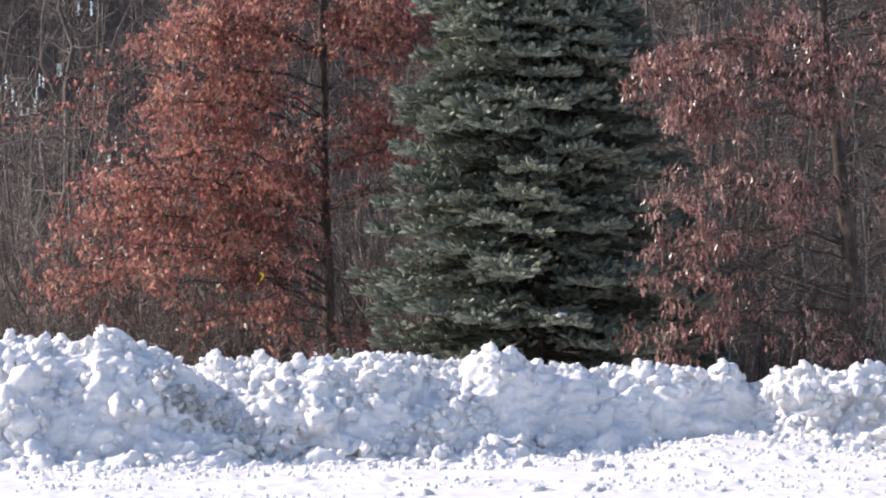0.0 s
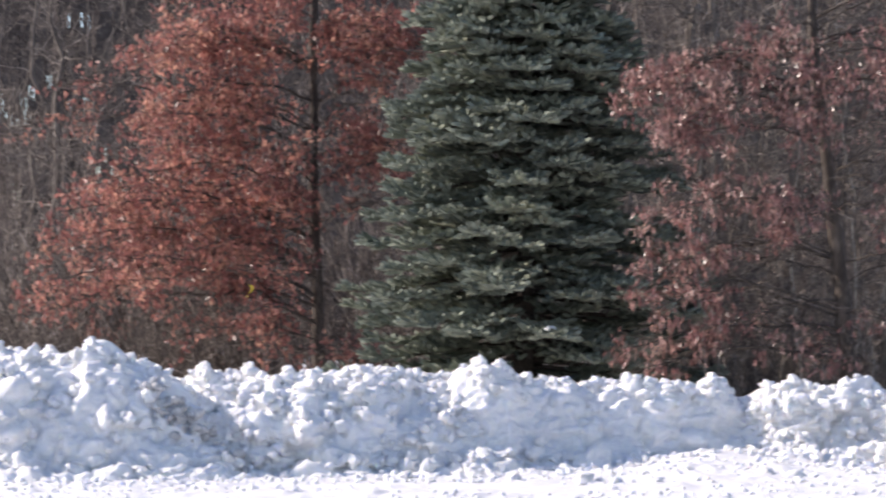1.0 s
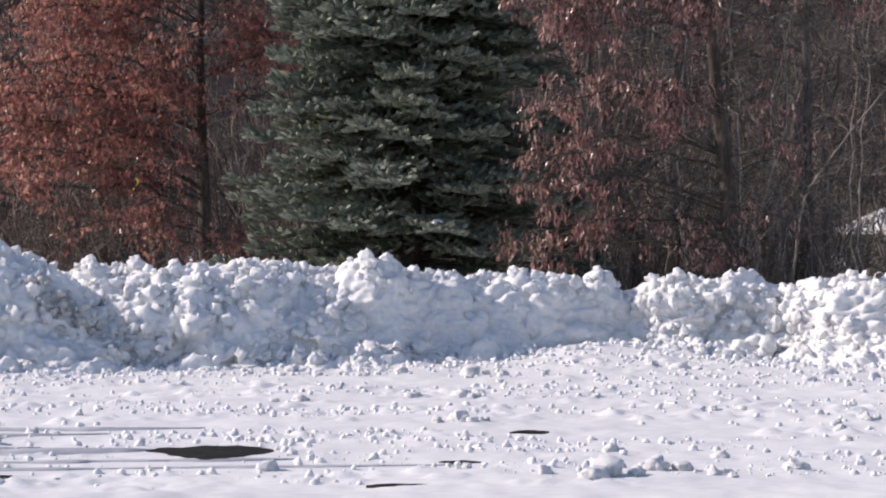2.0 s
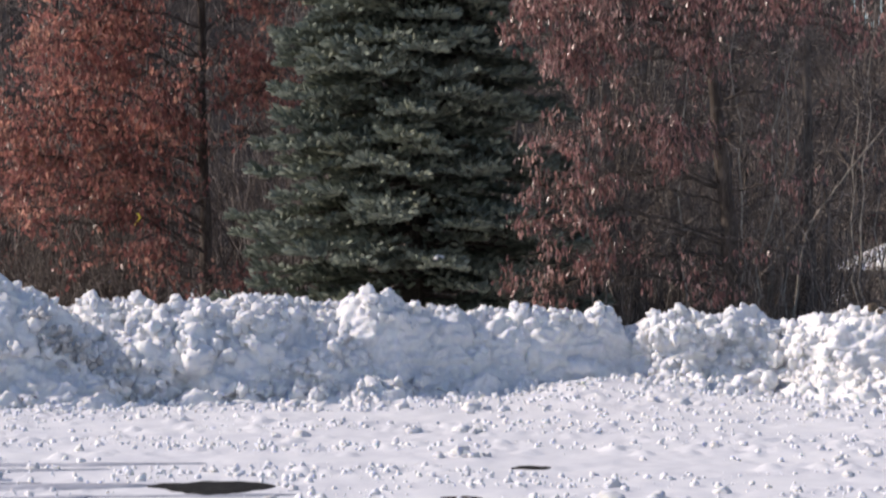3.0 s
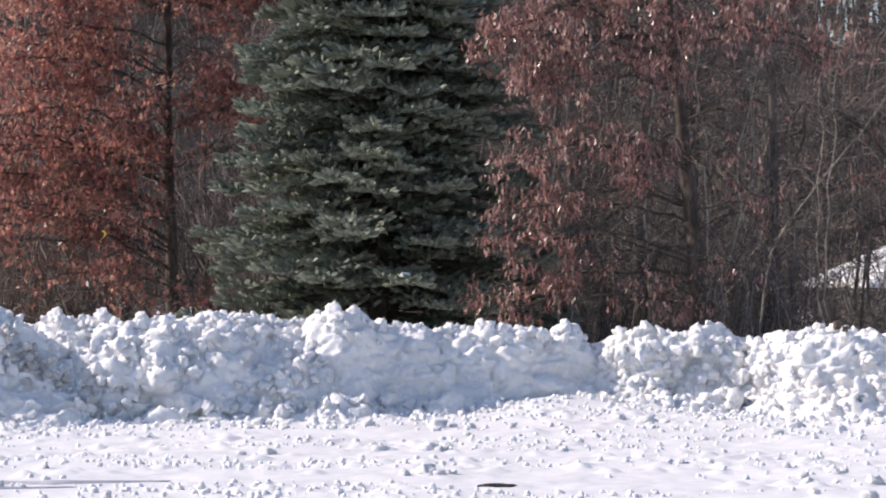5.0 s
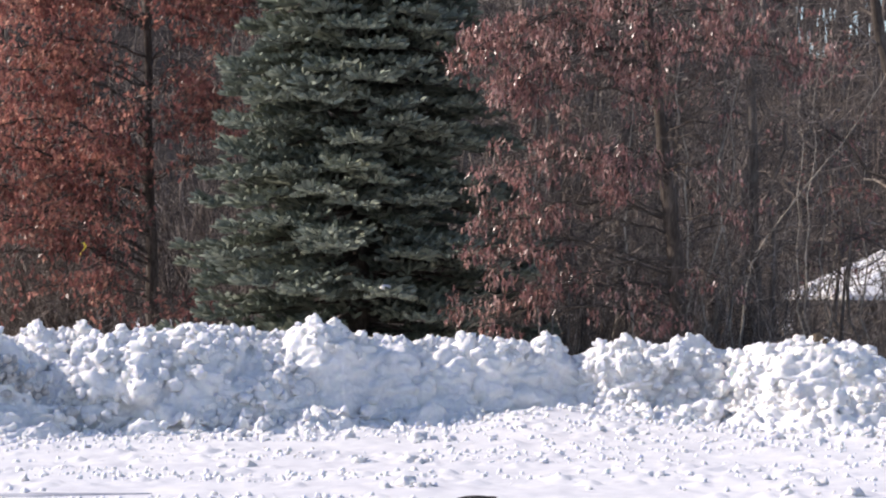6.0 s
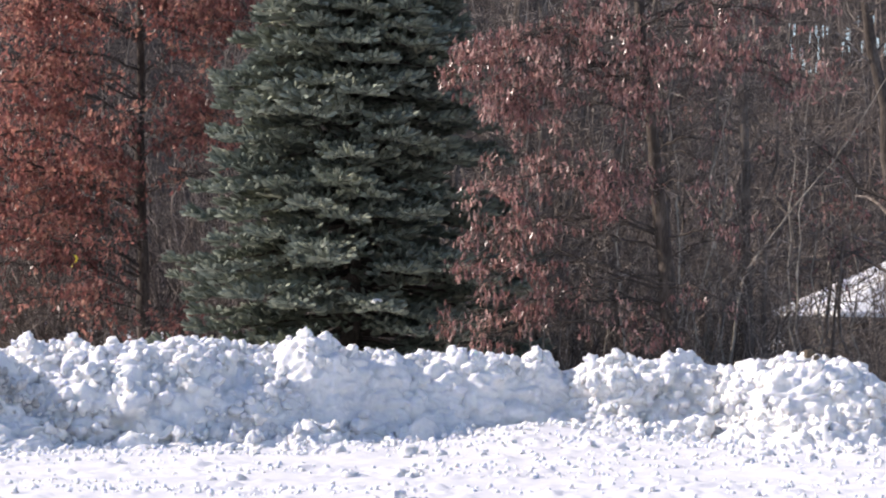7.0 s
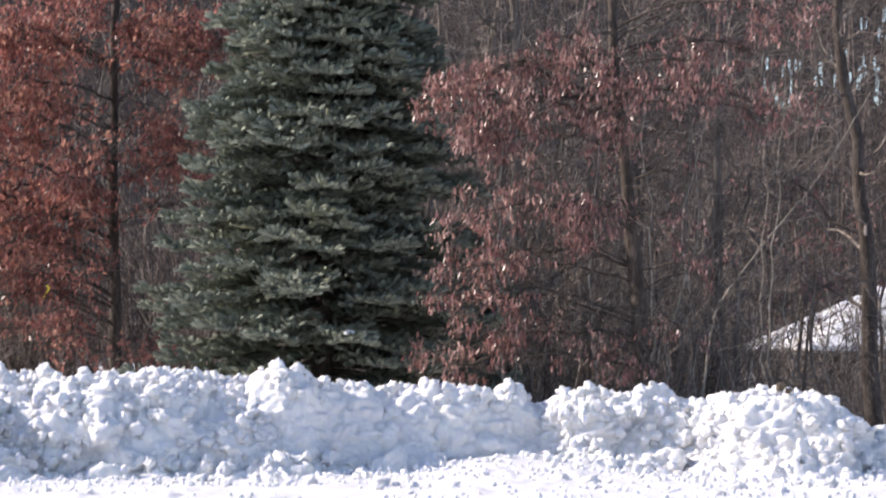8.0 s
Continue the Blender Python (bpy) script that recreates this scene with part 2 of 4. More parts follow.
for bx, by, rx, ry in BARE:
    th = np.linspace(0, 2 * np.pi, 60, endpoint=False)
    wob = 1 + 0.28 * fbm(np.cos(th) * 1.6 + bx * 3, np.sin(th) * 1.6 + by, 5, 4)
    rim = np.stack([rx * np.cos(th) * wob, ry * np.sin(th) * wob, 0 * th + 0.006], 1)
    low = rim * [1.02, 1.02, 1] - [0, 0, 0.02]
    k = np.arange(60)
    sides = np.stack([k, k + 60, (k + 1) % 60 + 60, (k + 1) % 60], 1)
    fan = np.stack([k, (k + 1) % 60, np.full(60, 120)], 1)
    me = mesh_of("asphalt_patch", np.concatenate([rim, low, [[0, 0, 0.012]]]), [sides, fan], ASPHALT)
    ob = new("asphalt_patch", me)
    ob.location = (bx, by, 0)
    tagged(ob, "bare dark wet asphalt showing through the packed snow", "asphalt patch", "bare asphalt patches")

# flat blue-grey strips just above the smoothed rut lines
for y0, x0, x1, w in RUTS:
    n = 90
    x = np.linspace(x0, x1, n)
    taper = np.sqrt(np.clip((x1 - x) / 0.9, 0, 1)) * np.clip(0.7 + 0.8 * fbm(x * 1.7, 0 * x + y0, 61, 3), 0.4, 1.4)
    mid = y0 + 0.04 * x + 0.03 * fbm(x * 0.8, 0 * x + y0, 62, 2)
    edge = [np.stack([x, mid + sg * w * taper, 0 * x + z], 1) for sg, z in ((-1.1, -0.02), (-1, 0.006), (1, 0.006), (1.1, -0.02))]
    q = np.arange(n - 1)
    strip = np.concatenate([np.stack([k * n + q, k * n + q + 1, k * n + n + q + 1, k * n + n + q], 1) for k in range(3)])
    ob = new("tyre_track", mesh_of("tyre_track", np.concatenate(edge), strip, RUT_GREY, True))
    tagged(ob, "narrow grey tyre track in the snow", "tyre track", "tyre tracks")


# ------------------------------------------------------------------ snow banks
def chunk_template(seed, subdiv=2):
    bm = bmesh.new()
    bmesh.ops.create_icosphere(bm, subdivisions=subdiv, radius=1.0)
    r = random.Random(seed)
    cuts = [(Vector((r.gauss(0, 1), r.gauss(0, 1), r.gauss(0, 1))).normalized(), r.uniform(0.55, 0.85)) for _ in range(7)]
    for v in bm.verts:
        p = v.co.copy()
        for n, d in cuts:
            over = p.dot(n) - d
            if over > 0:
                p -= n * over * 0.85
        p *= 1 + 0.30 * noise.noise(p * 1.7 + Vector((seed, 0, 0))) + 0.16 * noise.noise(p * 4.1 + Vector((0, seed, 0))) + (0.26 * noise.noise(p * 6.3) + 0.12 * noise.noise(p * 13) if subdiv > 2 else 0)
        v.co = p
    v = np.array([v.co[:] for v in bm.verts])
    f = np.array([[q.index for q in face.verts] for face in bm.faces])
    bm.free()
    return v, f


CHUNKS = [chunk_template(s) for s in range(5)]
BLOCKS = [chunk_template(s + 40, 3) for s in range(5)]
CRUMBS = [chunk_template(s + 20, 1) for s in range(4)]


def random_axes(n, size, gen, flat=0.75):
    a = unit(gen.normal(size=(n, 3)))
    b = unit(np.cross(a, unit(gen.normal(size=(n, 3)))))
    c = np.cross(a, b)
    s = np.asarray(size)[:, None]
    return a * s * gen.uniform(0.8, 1.25, (n, 1)), b * s * gen.uniform(0.7, 1.1, (n, 1)), c * s * gen.uniform(flat, 1.0, (n, 1))


PROFILE = np.array([(-0.75, -0.03), (-0.35, 0.03), (-0.12, 0.14), (0.05, 0.36), (0.22, 0.60), (0.42, 0.84), (0.70, 0.98), (1.05, 1.0), (1.7, 0.93), (2.4, 0.55), (3.2, -0.05)])


def snow_bank(name, label, xs, tops, fronts, bases, seed, rough=1.0, steep=1.0, big=7, ends=(0.5, 0.5), chunks=95, smooth_to=0.0):
    """A ploughed ridge: xs with its top height, the distance of its foot, and the height of the loose apron under it;
    chunks a square metre, few of them below smooth_to along the face."""
    gen = np.random.default_rng(seed)
    step = 0.025
    X = np.arange(xs[0], xs[-1] + step, step)
    top, foot, toe = np.interp(X, xs, tops), np.interp(X, xs, fronts), np.interp(X, xs, bases)
    prof = PROFILE * 1.0
    prof[:, 0] = np.where(prof[:, 0] < 0.7, np.where(prof[:, 0] > -0.12, 0.7 - (0.7 - prof[:, 0]) * steep, prof[:, 0] + 0.82 * (1 - steep)), prof[:, 0])
    seg = np.linalg.norm(np.diff(prof * [1, 1.05], axis=0), axis=1)
    arc = np.concatenate([[0], np.cumsum(seg)])
    S = np.arange(0, arc[-1], step * 1.05)
    py, pz = np.interp(S, arc, prof[:, 0]), np.interp(S, arc, prof[:, 1])
    kern = np.exp(-np.linspace(-2, 2, 9) ** 2)
    kern /= kern.sum()
    py, pz = (np.convolve(np.pad(q, 4, mode="edge"), kern, "valid") for q in (py, pz))
    # the ends close in a rounded nose
    e0, e1 = np.clip((X - X[0]) / ends[0], 0, 1), np.clip((X[-1] - X) / ends[1], 0, 1)
    nose = np.sqrt(1 - (1 - e0) ** 2) * np.sqrt(1 - (1 - e1) ** 2)
    wave = 0.22 * fbm(X[:, None] * 1.3 + 0 * S[None], S[None] * 0.9 + 0 * X[:, None], seed, 3)
    Y = foot[:, None] + py[None] * (0.55 + 0.45 * nose[:, None]) + (1 - nose[:, None]) * 0.5 - wave * rough * (pz[None] > 0.05)
    Z = -0.03 + (top * nose)[:, None] * np.clip(pz[None], -0.05, 2) + toe[:, None] * np.exp(-((py[None] + 0.05) / 0.35) ** 2)
    P = np.stack([X[:, None] + 0 * Y, Y, Z], -1)
    N = np.cross(np.gradient(P, axis=1), np.gradient(P, axis=0))
    N = unit(N)
    N *= np.sign(N[:, :, 2:3] - 0.35 * N[:, :, 1:2] + 1e-6)
    area = (X[-1] - X[0]) * arc[-1]
    lumps = []
    for count, r0, r1 in ((big, 0.12, 0.22), (34, 0.06, 0.13), (150, 0.028, 0.07)):
        n = int(area * count * 0.8 * rough)
        cx, cs = gen.uniform(X[0], X[-1], n), gen.uniform(0.2, arc[-1] * 0.8, n)
        keep = fbm(cx * 0.9, cs * 1.1, seed + 50, 2) > gen.uniform(-0.75, 0.35, n)
        for a, b in zip(cx[keep], cs[keep]):
            r = gen.uniform(r0, r1)
            lumps.append((a, b, r, gen.uniform(0.45, 0.95), gen.uniform(0.8, 1.25)))
    D = lump_field(X, S, lumps, seed) + 0.05 * fbm(X[:, None] * 5 + 0 * S[None], S[None] * 5 + 0 * X[:, None], seed + 9, 3)
    D += 0.024 * fbm(X[:, None] * 15 + 0 * S[None], S[None] * 17 + 0 * X[:, None], seed + 19, 2)
    D *= np.clip(S / 0.3, 0.1, 1)[None] * np.clip(nose * 1.5, 0, 1)[:, None]
    P = P + N * D[:, :, None]
    bank = thing(name, (0, 0, 0), label, "snowbank", "ploughed snowbanks")
    part("body", mesh_of("body", P.reshape(-1, 3), grid_faces(len(X), len(S)), SNOW, True), bank)
    # chunks frozen into the face, thickest along the crest
    front = arc[7]
    n = int((X[-1] - X[0]) * front * chunks)
    i = gen.integers(8, len(X) - 8, n)
    cs = np.where(gen.random(n) < 0.34, gen.normal(front * 0.93, 0.22, n), gen.uniform(0.3, front * 1.1, n))
    keep = (nose[i] > 0.4) & (fbm(X[i] * 1.6, cs * 1.9, seed + 70, 2) > gen.uniform(-0.8, 0.45, n)) & ((cs > smooth_to) | (cs < 0.6) | (gen.random(n) < 0.15))
    i, j = i[keep], np.clip(np.searchsorted(S, cs[keep]), 3, len(S) - 4)
    size = 0.022 + 0.085 * gen.random(len(i)) ** 2.4
    o = P[i, j] + N[i, j] * (size * gen.uniform(-0.25, 0.45, len(i)))[:, None]
    soup = Soup()
    pick = gen.integers(0, 5, len(i))
    for k in range(5):
        for (tv, tf), m in ((CHUNKS[k], (pick == k) & (size < 0.05)), (BLOCKS[k], (pick == k) & (size >= 0.05))):
            soup.stamp(tv, tf, o[m], *random_axes(m.sum(), size[m], gen))
    part("crust", soup.mesh("crust", SNOW, True), bank, "loose frozen lumps of snow", "stuff")
    # crumbs that have rolled down to the foot
    soup = Soup()
    n = int((X[-1] - X[0]) * 55)
    cx = gen.uniform(X[0], X[-1], n)
    cy = np.interp(cx, X, foot) - 0.25 - np.abs(gen.normal(0, 0.55, n))
    size = 0.015 + 0.04 * gen.random(n) ** 2
    o = np.stack([cx, cy, ground_height(cx, cy) + size * 0.45 + np.interp(cx, xs, bases) * np.exp(-((cy - np.interp(cx, X, foot) + 0.05) / 0.35) ** 2)], 1)
    pick = gen.integers(0, len(CRUMBS), n)
    for k, (tv, tf) in enumerate(CRUMBS):
        m = pick == k
        soup.stamp(tv, tf, o[m], *random_axes(m.sum(), size[m], gen))
    part("debris", soup.mesh("debris", SNOW), bank, "small crumbs of snow along the foot", "stuff")
    return bank


snow_bank("snow_pile", "tall rough pile of ploughed white snow with greyish shaded and dirty flank",
          [-7.6, -6.4, -5.1, -4.5, -4.3, -4.15, -3.98, -3.72, -3.5, -3.3, -3.0, -2.75, -2.4, -2.0], [1.22, 1.28, 1.31, 1.34, 1.34, 1.36, 1.28, 1.40, 1.26, 1.17, 0.98, 0.75, 0.45, 0.15],
          [27.6, 27.5, 27.6, 27.6, 27.6, 27.6, 27.6, 27.6, 27.6, 27.62, 27.68, 27.75, 27.9, 28.1], [0.05] * 14, 3, ends=(0.8, 0.25), chunks=80)
snow_bank("snow_bank", "long lumpy bank of ploughed white snow",
          [-3.6, -2.9, -2.4, -1.7, -1.46, -1.2, -0.77, -0.51, -0.18, 0.2, 0.75], [1.0, 0.99, 0.98, 1.0, 1.08, 1.05, 1.06, 1.10, 1.03, 1.02, 0.9],
          [28.75, 28.65, 28.5, 28.4, 28.42, 28.45, 28.5, 28.55, 28.6, 28.65, 28.7], [0.05] * 11, 4, rough=1.1, steep=1.15, ends=(0.4, 0.3), chunks=190)
snow_bank("snow_block", "steep block of ploughed snow with a smooth face and crumbled crest",
          [0.2, 0.42, 0.63, 0.88, 1.04, 1.26, 1.48, 1.62, 1.78], [1.04, 1.10, 1.13, 1.14, 1.06, 0.97, 1.00, 0.93, 0.76],
          [28.6, 28.5, 28.45, 28.5, 28.75, 28.9, 28.95, 29.0, 29.05], [0.1, 0.14, 0.17, 0.14, 0.06, 0.05, 0.05, 0.05, 0.05], 5, rough=0.55, steep=0.6, big=3, ends=(0.14, 0.12), chunks=75, smooth_to=1.35)
snow_bank("snow_bank", "low saddle of smooth ploughed snow between two blocks",
          [1.35, 1.7, 2.0, 2.3, 2.6], [0.86, 0.88, 0.90, 0.92, 0.8], [29.25, 29.2, 29.25, 29.3, 29.4], [0.08, 0.1, 0.12, 0.12, 0.1], 16, rough=0.45, steep=0.8, big=2, ends=(0.2, 0.3), chunks=45, smooth_to=1.2)
snow_bank("snow_bank", "rounded block of ploughed snow with an undercut shaded face",
          [2.1, 2.4, 2.68, 3.02, 3.33, 3.6, 4.0], [0.90, 0.96, 1.0, 0.94, 0.91, 0.80, 0.62],
          [29.35, 29.25, 29.2, 29.25, 29.35, 29.45, 29.6], [0.0] * 7, 6, rough=0.65, steep=0.34, big=4, ends=(0.3, 0.2), chunks=80, smooth_to=1.3)
snow_bank("snow_bank", "lumpy bank of ploughed snow crusted with frozen chunks",
          [3.6, 3.9, 4.15, 4.7, 5.1, 5.35, 5.6, 6.0], [0.64, 0.78, 0.82, 0.86, 0.86, 0.85, 0.74, 0.60],
          [29.35, 29.1, 28.92, 28.95, 29.1, 29.25, 29.45, 29.6], [0.2, 0.2, 0.15, 0.08, 0.03, 0.02, 0.0, 0.0], 7, rough=1.0, steep=0.45, big=3, ends=(0.2, 0.2), chunks=150)
snow_bank("snow_bank", "sunlit heap of ploughed snow sloping down at its end",
          [5.2, 5.6, 5.82, 6.1, 6.38, 6.9, 7.08, 7.25, 7.6, 8.2, 8.8, 9.6], [0.45, 0.72, 0.84, 0.91, 0.95, 0.95, 0.88, 0.72, 0.48, 0.38, 0.35, 0.3],
          [29.2, 28.75, 28.35, 28.1, 28.0, 28.05, 28.15, 28.25, 28.4, 28.6, 28.7, 28.8], [0.06] * 12, 8, rough=0.85, steep=0.6, big=2, ends=(0.25, 1.0), chunks=135)

# grey lumps down the gully: their colour paints its shade along with some dirt
gen = np.random.default_rng(15)
soup = Soup()
n = 120
t = gen.random(n)
o = np.stack([-3.15 + 0.95 * t, 28.03 - 0.15 * t, 0.97 - 0.92 * t], 1) + gen.normal(0, 1, (n, 3)) * [0.11, 0.06, 0.05]
size = 0.03 + 0.04 * gen.random(n) ** 2
pick = gen.integers(0, 5, n)
for k, (tv, tf) in enumerate(CHUNKS):
    m = pick == k
    soup.stamp(tv, tf, o[m], *random_axes(m.sum(), size[m], gen))
streak = new("shaded_dirty_snow", soup.mesh("shaded_dirty_snow", SNOW_SHADED_DIRTY, True))
tagged(streak, "streak of snow lumps in the pile's gully, greyed for shade and dirt", "dirty snow", kind="stuff")

for x, y, z, r in ((6.34, 28.62, 1.03, 0.075), (6.44, 28.66, 0.99, 0.05)):
    ob = new("dirt_clod", mesh_of("dirt_clod", BLOCKS[3][0] * [r, r * 0.8, r * 0.7], BLOCKS[3][1], DIRT, True))
    ob.location = (x, y, z)
    tagged(ob, "brown clod of frozen dirt stuck in the snow crest", "dirt clod", "dirt clods")

# single chunks lying about the lot
LOOSE = [(1.81, 15.9, 0.20), (1.12, 20.2, 0.13), (1.30, 23.0, 0.14), (-0.18, 22.9, 0.12), (-0.80, 18.95, 0.06), (2.51, 15.9, 0.10),
         (1.61, 26.9, 0.17), (3.90, 27.1, 0.17), (4.06, 19.6, 0.08), (4.41, 20.1, 0.10), (6.4, 26.6, 0.16), (-0.3, 27.4, 0.12), (0.1, 24.3, 0.08)]
chunk_meshes = [mesh_of("snow_chunk", v, f, SNOW, True) for v, f in BLOCKS]
gen = np.random.default_rng(12)
spots = []
for x, y, r in LOOSE:
    spots.append((x, y, r * 0.6))
    for _ in range(int(r * 45)):
        spots.append((x + gen.normal(0, r * 1.0), y + gen.normal(0, r * 1.4), r * gen.uniform(0.15, 0.42)))
for _ in range(50):
    y = 27.6 - 11.5 * gen.random() ** 1.3
    x = gen.uniform(-0.15, 0.28) * y
    if all(abs(x - b[0]) > b[2] + 0.15 or abs(y - b[1]) > b[3] + 0.3 for b in BARE):
        spots.append((x, y, 0.025 + 0.055 * gen.random() ** 2))
for x, y, r in spots:
    ob = new("snow_chunk", chunk_meshes[gen.integers(0, 5)])
    q = gen.uniform(0, 6.28)
    h = float(ground_height(np.array([x]), np.array([y]))[0])
    ob.matrix_world = Matrix.LocRotScale((x, y, h + r * 0.22), Euler((gen.uniform(-0.3, 0.3), gen.uniform(-0.3, 0.3), q)), (r * 1.2, r, r * 0.85))
    tagged(ob, "loose white chunk of snow lying on the lot", "snow chunk", "loose snow chunks")
soup = Soup()
n = 19000
cy = 28.3 - 13.0 * gen.random(n) ** 1.5
cx = gen.uniform(-0.17, 0.29, n) * cy
keep = (fbm(cx * 0.45, cy * 1.3, 77, 3) > gen.uniform(-0.3, 0.8, n)) & (gen.random(n) < np.interp(cx, [0.5, 3.0], [0.9, 0.4]))
for y0, x0, x1, w in RUTS:
    keep &= (np.abs(cy - y0 - 0.04 * cx) > w) | (cx > x1)
for bx, by, rx, ry in BARE:
    keep &= ((cx - bx) / (rx + 0.1)) ** 2 + ((cy - by) / (ry + 0.15)) ** 2 > 1
cx, cy = cx[keep], cy[keep]
size = 0.008 + 0.036 * gen.random(len(cx)) ** 3
o = np.stack([cx, cy, ground_height(cx, cy) + size * 0.25], 1)
pick = gen.integers(0, len(CRUMBS), len(cx))
for k, (tv, tf) in enumerate(CRUMBS):
    m = pick == k
    soup.stamp(tv, tf, o[m], *random_axes(m.sum(), size[m], gen))
crumbs = new("snow_debris", soup.mesh("snow_debris", SNOW, True))
tagged(crumbs, "scattered small crumbs of snow over the lot", "snow debris", kind="stuff")


# ------------------------------------------------------------------ trees
def wander(a, b, n, amount, gen, sag=0.0):
    t = np.linspace(0, 1, n)[:, None]
    p = np.asarray(a) * (1 - t) + np.asarray(b) * t
    w = np.cumsum(gen.normal(0, 1, (n, 3)), 0)
    w -= w[0] + (w[-1] - w[0]) * t
    p = p + w * amount * np.linalg.norm(np.asarray(b) - np.asarray(a)) / n
    p[:, 2] += sag * (t[:, 0] * (1 - t[:, 0])) * 4
    return p


def oak_leaf():
    """A lobed, slightly folded leaf along +x, one unit long."""
    half = [(0.0, 0.0), (0.25, 0.24), (0.38, 0.10), (0.58, 0.34), (0.70, 0.10), (1.0, 0.0)]
    v = [(x, y, 0.35 * y - 0.12 * x * x) for x, y in half] + [(x, -y, 0.35 * y - 0.12 * x * x) for x, y in half[1:5]] + [(0.5, 0, -0.03)]
    f = [(k, k + 1, 10) for k in range(5)] + [(6, 0, 10), (7, 6, 10), (8, 7, 10), (9, 8, 10), (5, 9, 10)]
    return np.array(v), np.array(f)


LEAF_V, LEAF_F = oak_leaf()


def add_leaves(soup, centres, gen, per, size, spread, narrow=1.0, droop=1.1):
    """Drooping leaves round each centre."""
    c = np.repeat(centres, per, axis=0) + gen.normal(0, spread, (len(centres) * per, 3)) * [1, 1, 0.75]
    n = len(c)
    out = gen.normal(0, 0.6, (n, 3))
    out[:, 2] -= droop
    ex = unit(out)
    ey = unit(np.cross(ex, unit(gen.normal(size=(n, 3)))))
    ez = np.cross(ex, ey)
    s = size * gen.uniform(0.65, 1.25, (n, 1))
    soup.stamp(LEAF_V, LEAF_F, c, ex * s, ey * s * narrow, ez * s)


def oak(name, label, base, trunk_pts, radii, limbs, seed, leaf_mat, bark, leaf_size=0.13, per=5, density=1.0, spread=0.10, inner=0.25, narrow=0.85, droop=1.1, bushy=1.0):
    """trunk_pts relative to base; limbs: start height, tip offset x, y, z from the base, leafiness."""
    gen = np.random.default_rng(seed)
    tree = thing(name, base, label, "oak tree", "oaks at the wood's edge")
    tp = np.array(trunk_pts, float)
    zz = np.linspace(tp[0, 2], tp[-1, 2], 26)
    pts = np.stack([np.interp(zz, tp[:, 2], tp[:, 0]) + gen.normal(0, 0.012, 26), np.interp(zz, tp[:, 2], tp[:, 1]), zz], 1)
    rr = np.interp(zz, tp[:, 2], radii) * (1 + 0.06 * gen.normal(size=26))
    soup = Soup()
    soup.tube(pts, rr, 10)
    part("trunk", soup.mesh("trunk", bark, True), tree)
    twigs, leaves = Soup(), Soup()
    centres = []
    for h, tx, ty, tz, leafy in limbs:
        a = np.array([np.interp(h, zz, pts[:, 0]), np.interp(h, zz, pts[:, 1]), h])
        b = np.array([tx, ty, tz], float)
        length = np.linalg.norm(b - a)
        p = wander(a, b, 12, 0.2, gen, sag=0.10 * length)
        wood = Soup()
        r0 = min(0.007 + 0.0048 * length, 0.7 * np.interp(h, zz, rr))
        wood.tube(p, np.linspace(r0, 0.008, 12), 6)
        for s in np.arange(min(0.25, inner), 1.0, 0.16 / max(length, 0.6)):
            q = np.array([np.interp(s, np.linspace(0, 1, 12), p[:, k]) for k in range(3)])
            d = unit((b - a)) * 0.7 + gen.normal(0, 0.75, 3) * [1, 1, 0.55]
            sub = gen.uniform(0.35, 0.85) * (1.15 - 0.6 * s) * min(1.0, 0.45 + length / 4) * bushy
            e = q + unit(d) * sub
            sp = wander(q, e, 5, 0.5, gen)
            wood.tube(sp, np.linspace(0.011, 0.004, 5), 4)
            k = int(6 * sub / 0.6) + 2
            t0 = gen.uniform(0.2, 1, k)
            start = np.stack([np.interp(t0, np.linspace(0, 1, 5), sp[:, m]) for m in range(3)], 1)
            end = start + unit(gen.normal(0, 1, (k, 3)) + unit(d) * 0.8) * gen.uniform(0.12, 0.35, (k, 1))
            twigs.sticks(start, end, np.full(k, 0.0045), np.full(k, 0.002))
            bare = lattice(np.array([q[0] * 1.1]), np.array([q[2] * 1.5]), seed + 3)[0]
            if s > inner and leafy * density > gen.random() * (1.0 + 0.8 * bare):
                centres.append(end[gen.random(k) < 0.95 * leafy])
        part("limb", wood.mesh("limb", bark, True), tree)
    part("twig_spray", twigs.mesh("twig_spray", TWIG), tree, kind="stuff")
    if centres:
        add_leaves(leaves, np.concatenate(centres), gen, per, leaf_size, spread, narrow, droop)
        part("foliage", leaves.mesh("foliage", leaf_mat), tree, "dry withered oak leaves still hanging", "stuff")
    return tree


def shelf_limbs(shelves, base, copies, jitter, gen, rise):
    """Limbs that end in the given leaf shelves (x, y, z, leafiness), with a few beside each."""
    out = []
    for x, y, z, leafy in shelves:
        for _ in range(copies):
            q = np.array([x, y, z]) + gen.normal(0, 1, 3) * jitter - base
            start = max(0.5, q[2] - rise * np.hypot(q[0], q[1]) + gen.normal(0, 0.15))
            out.append((start, *q, leafy))
    return out


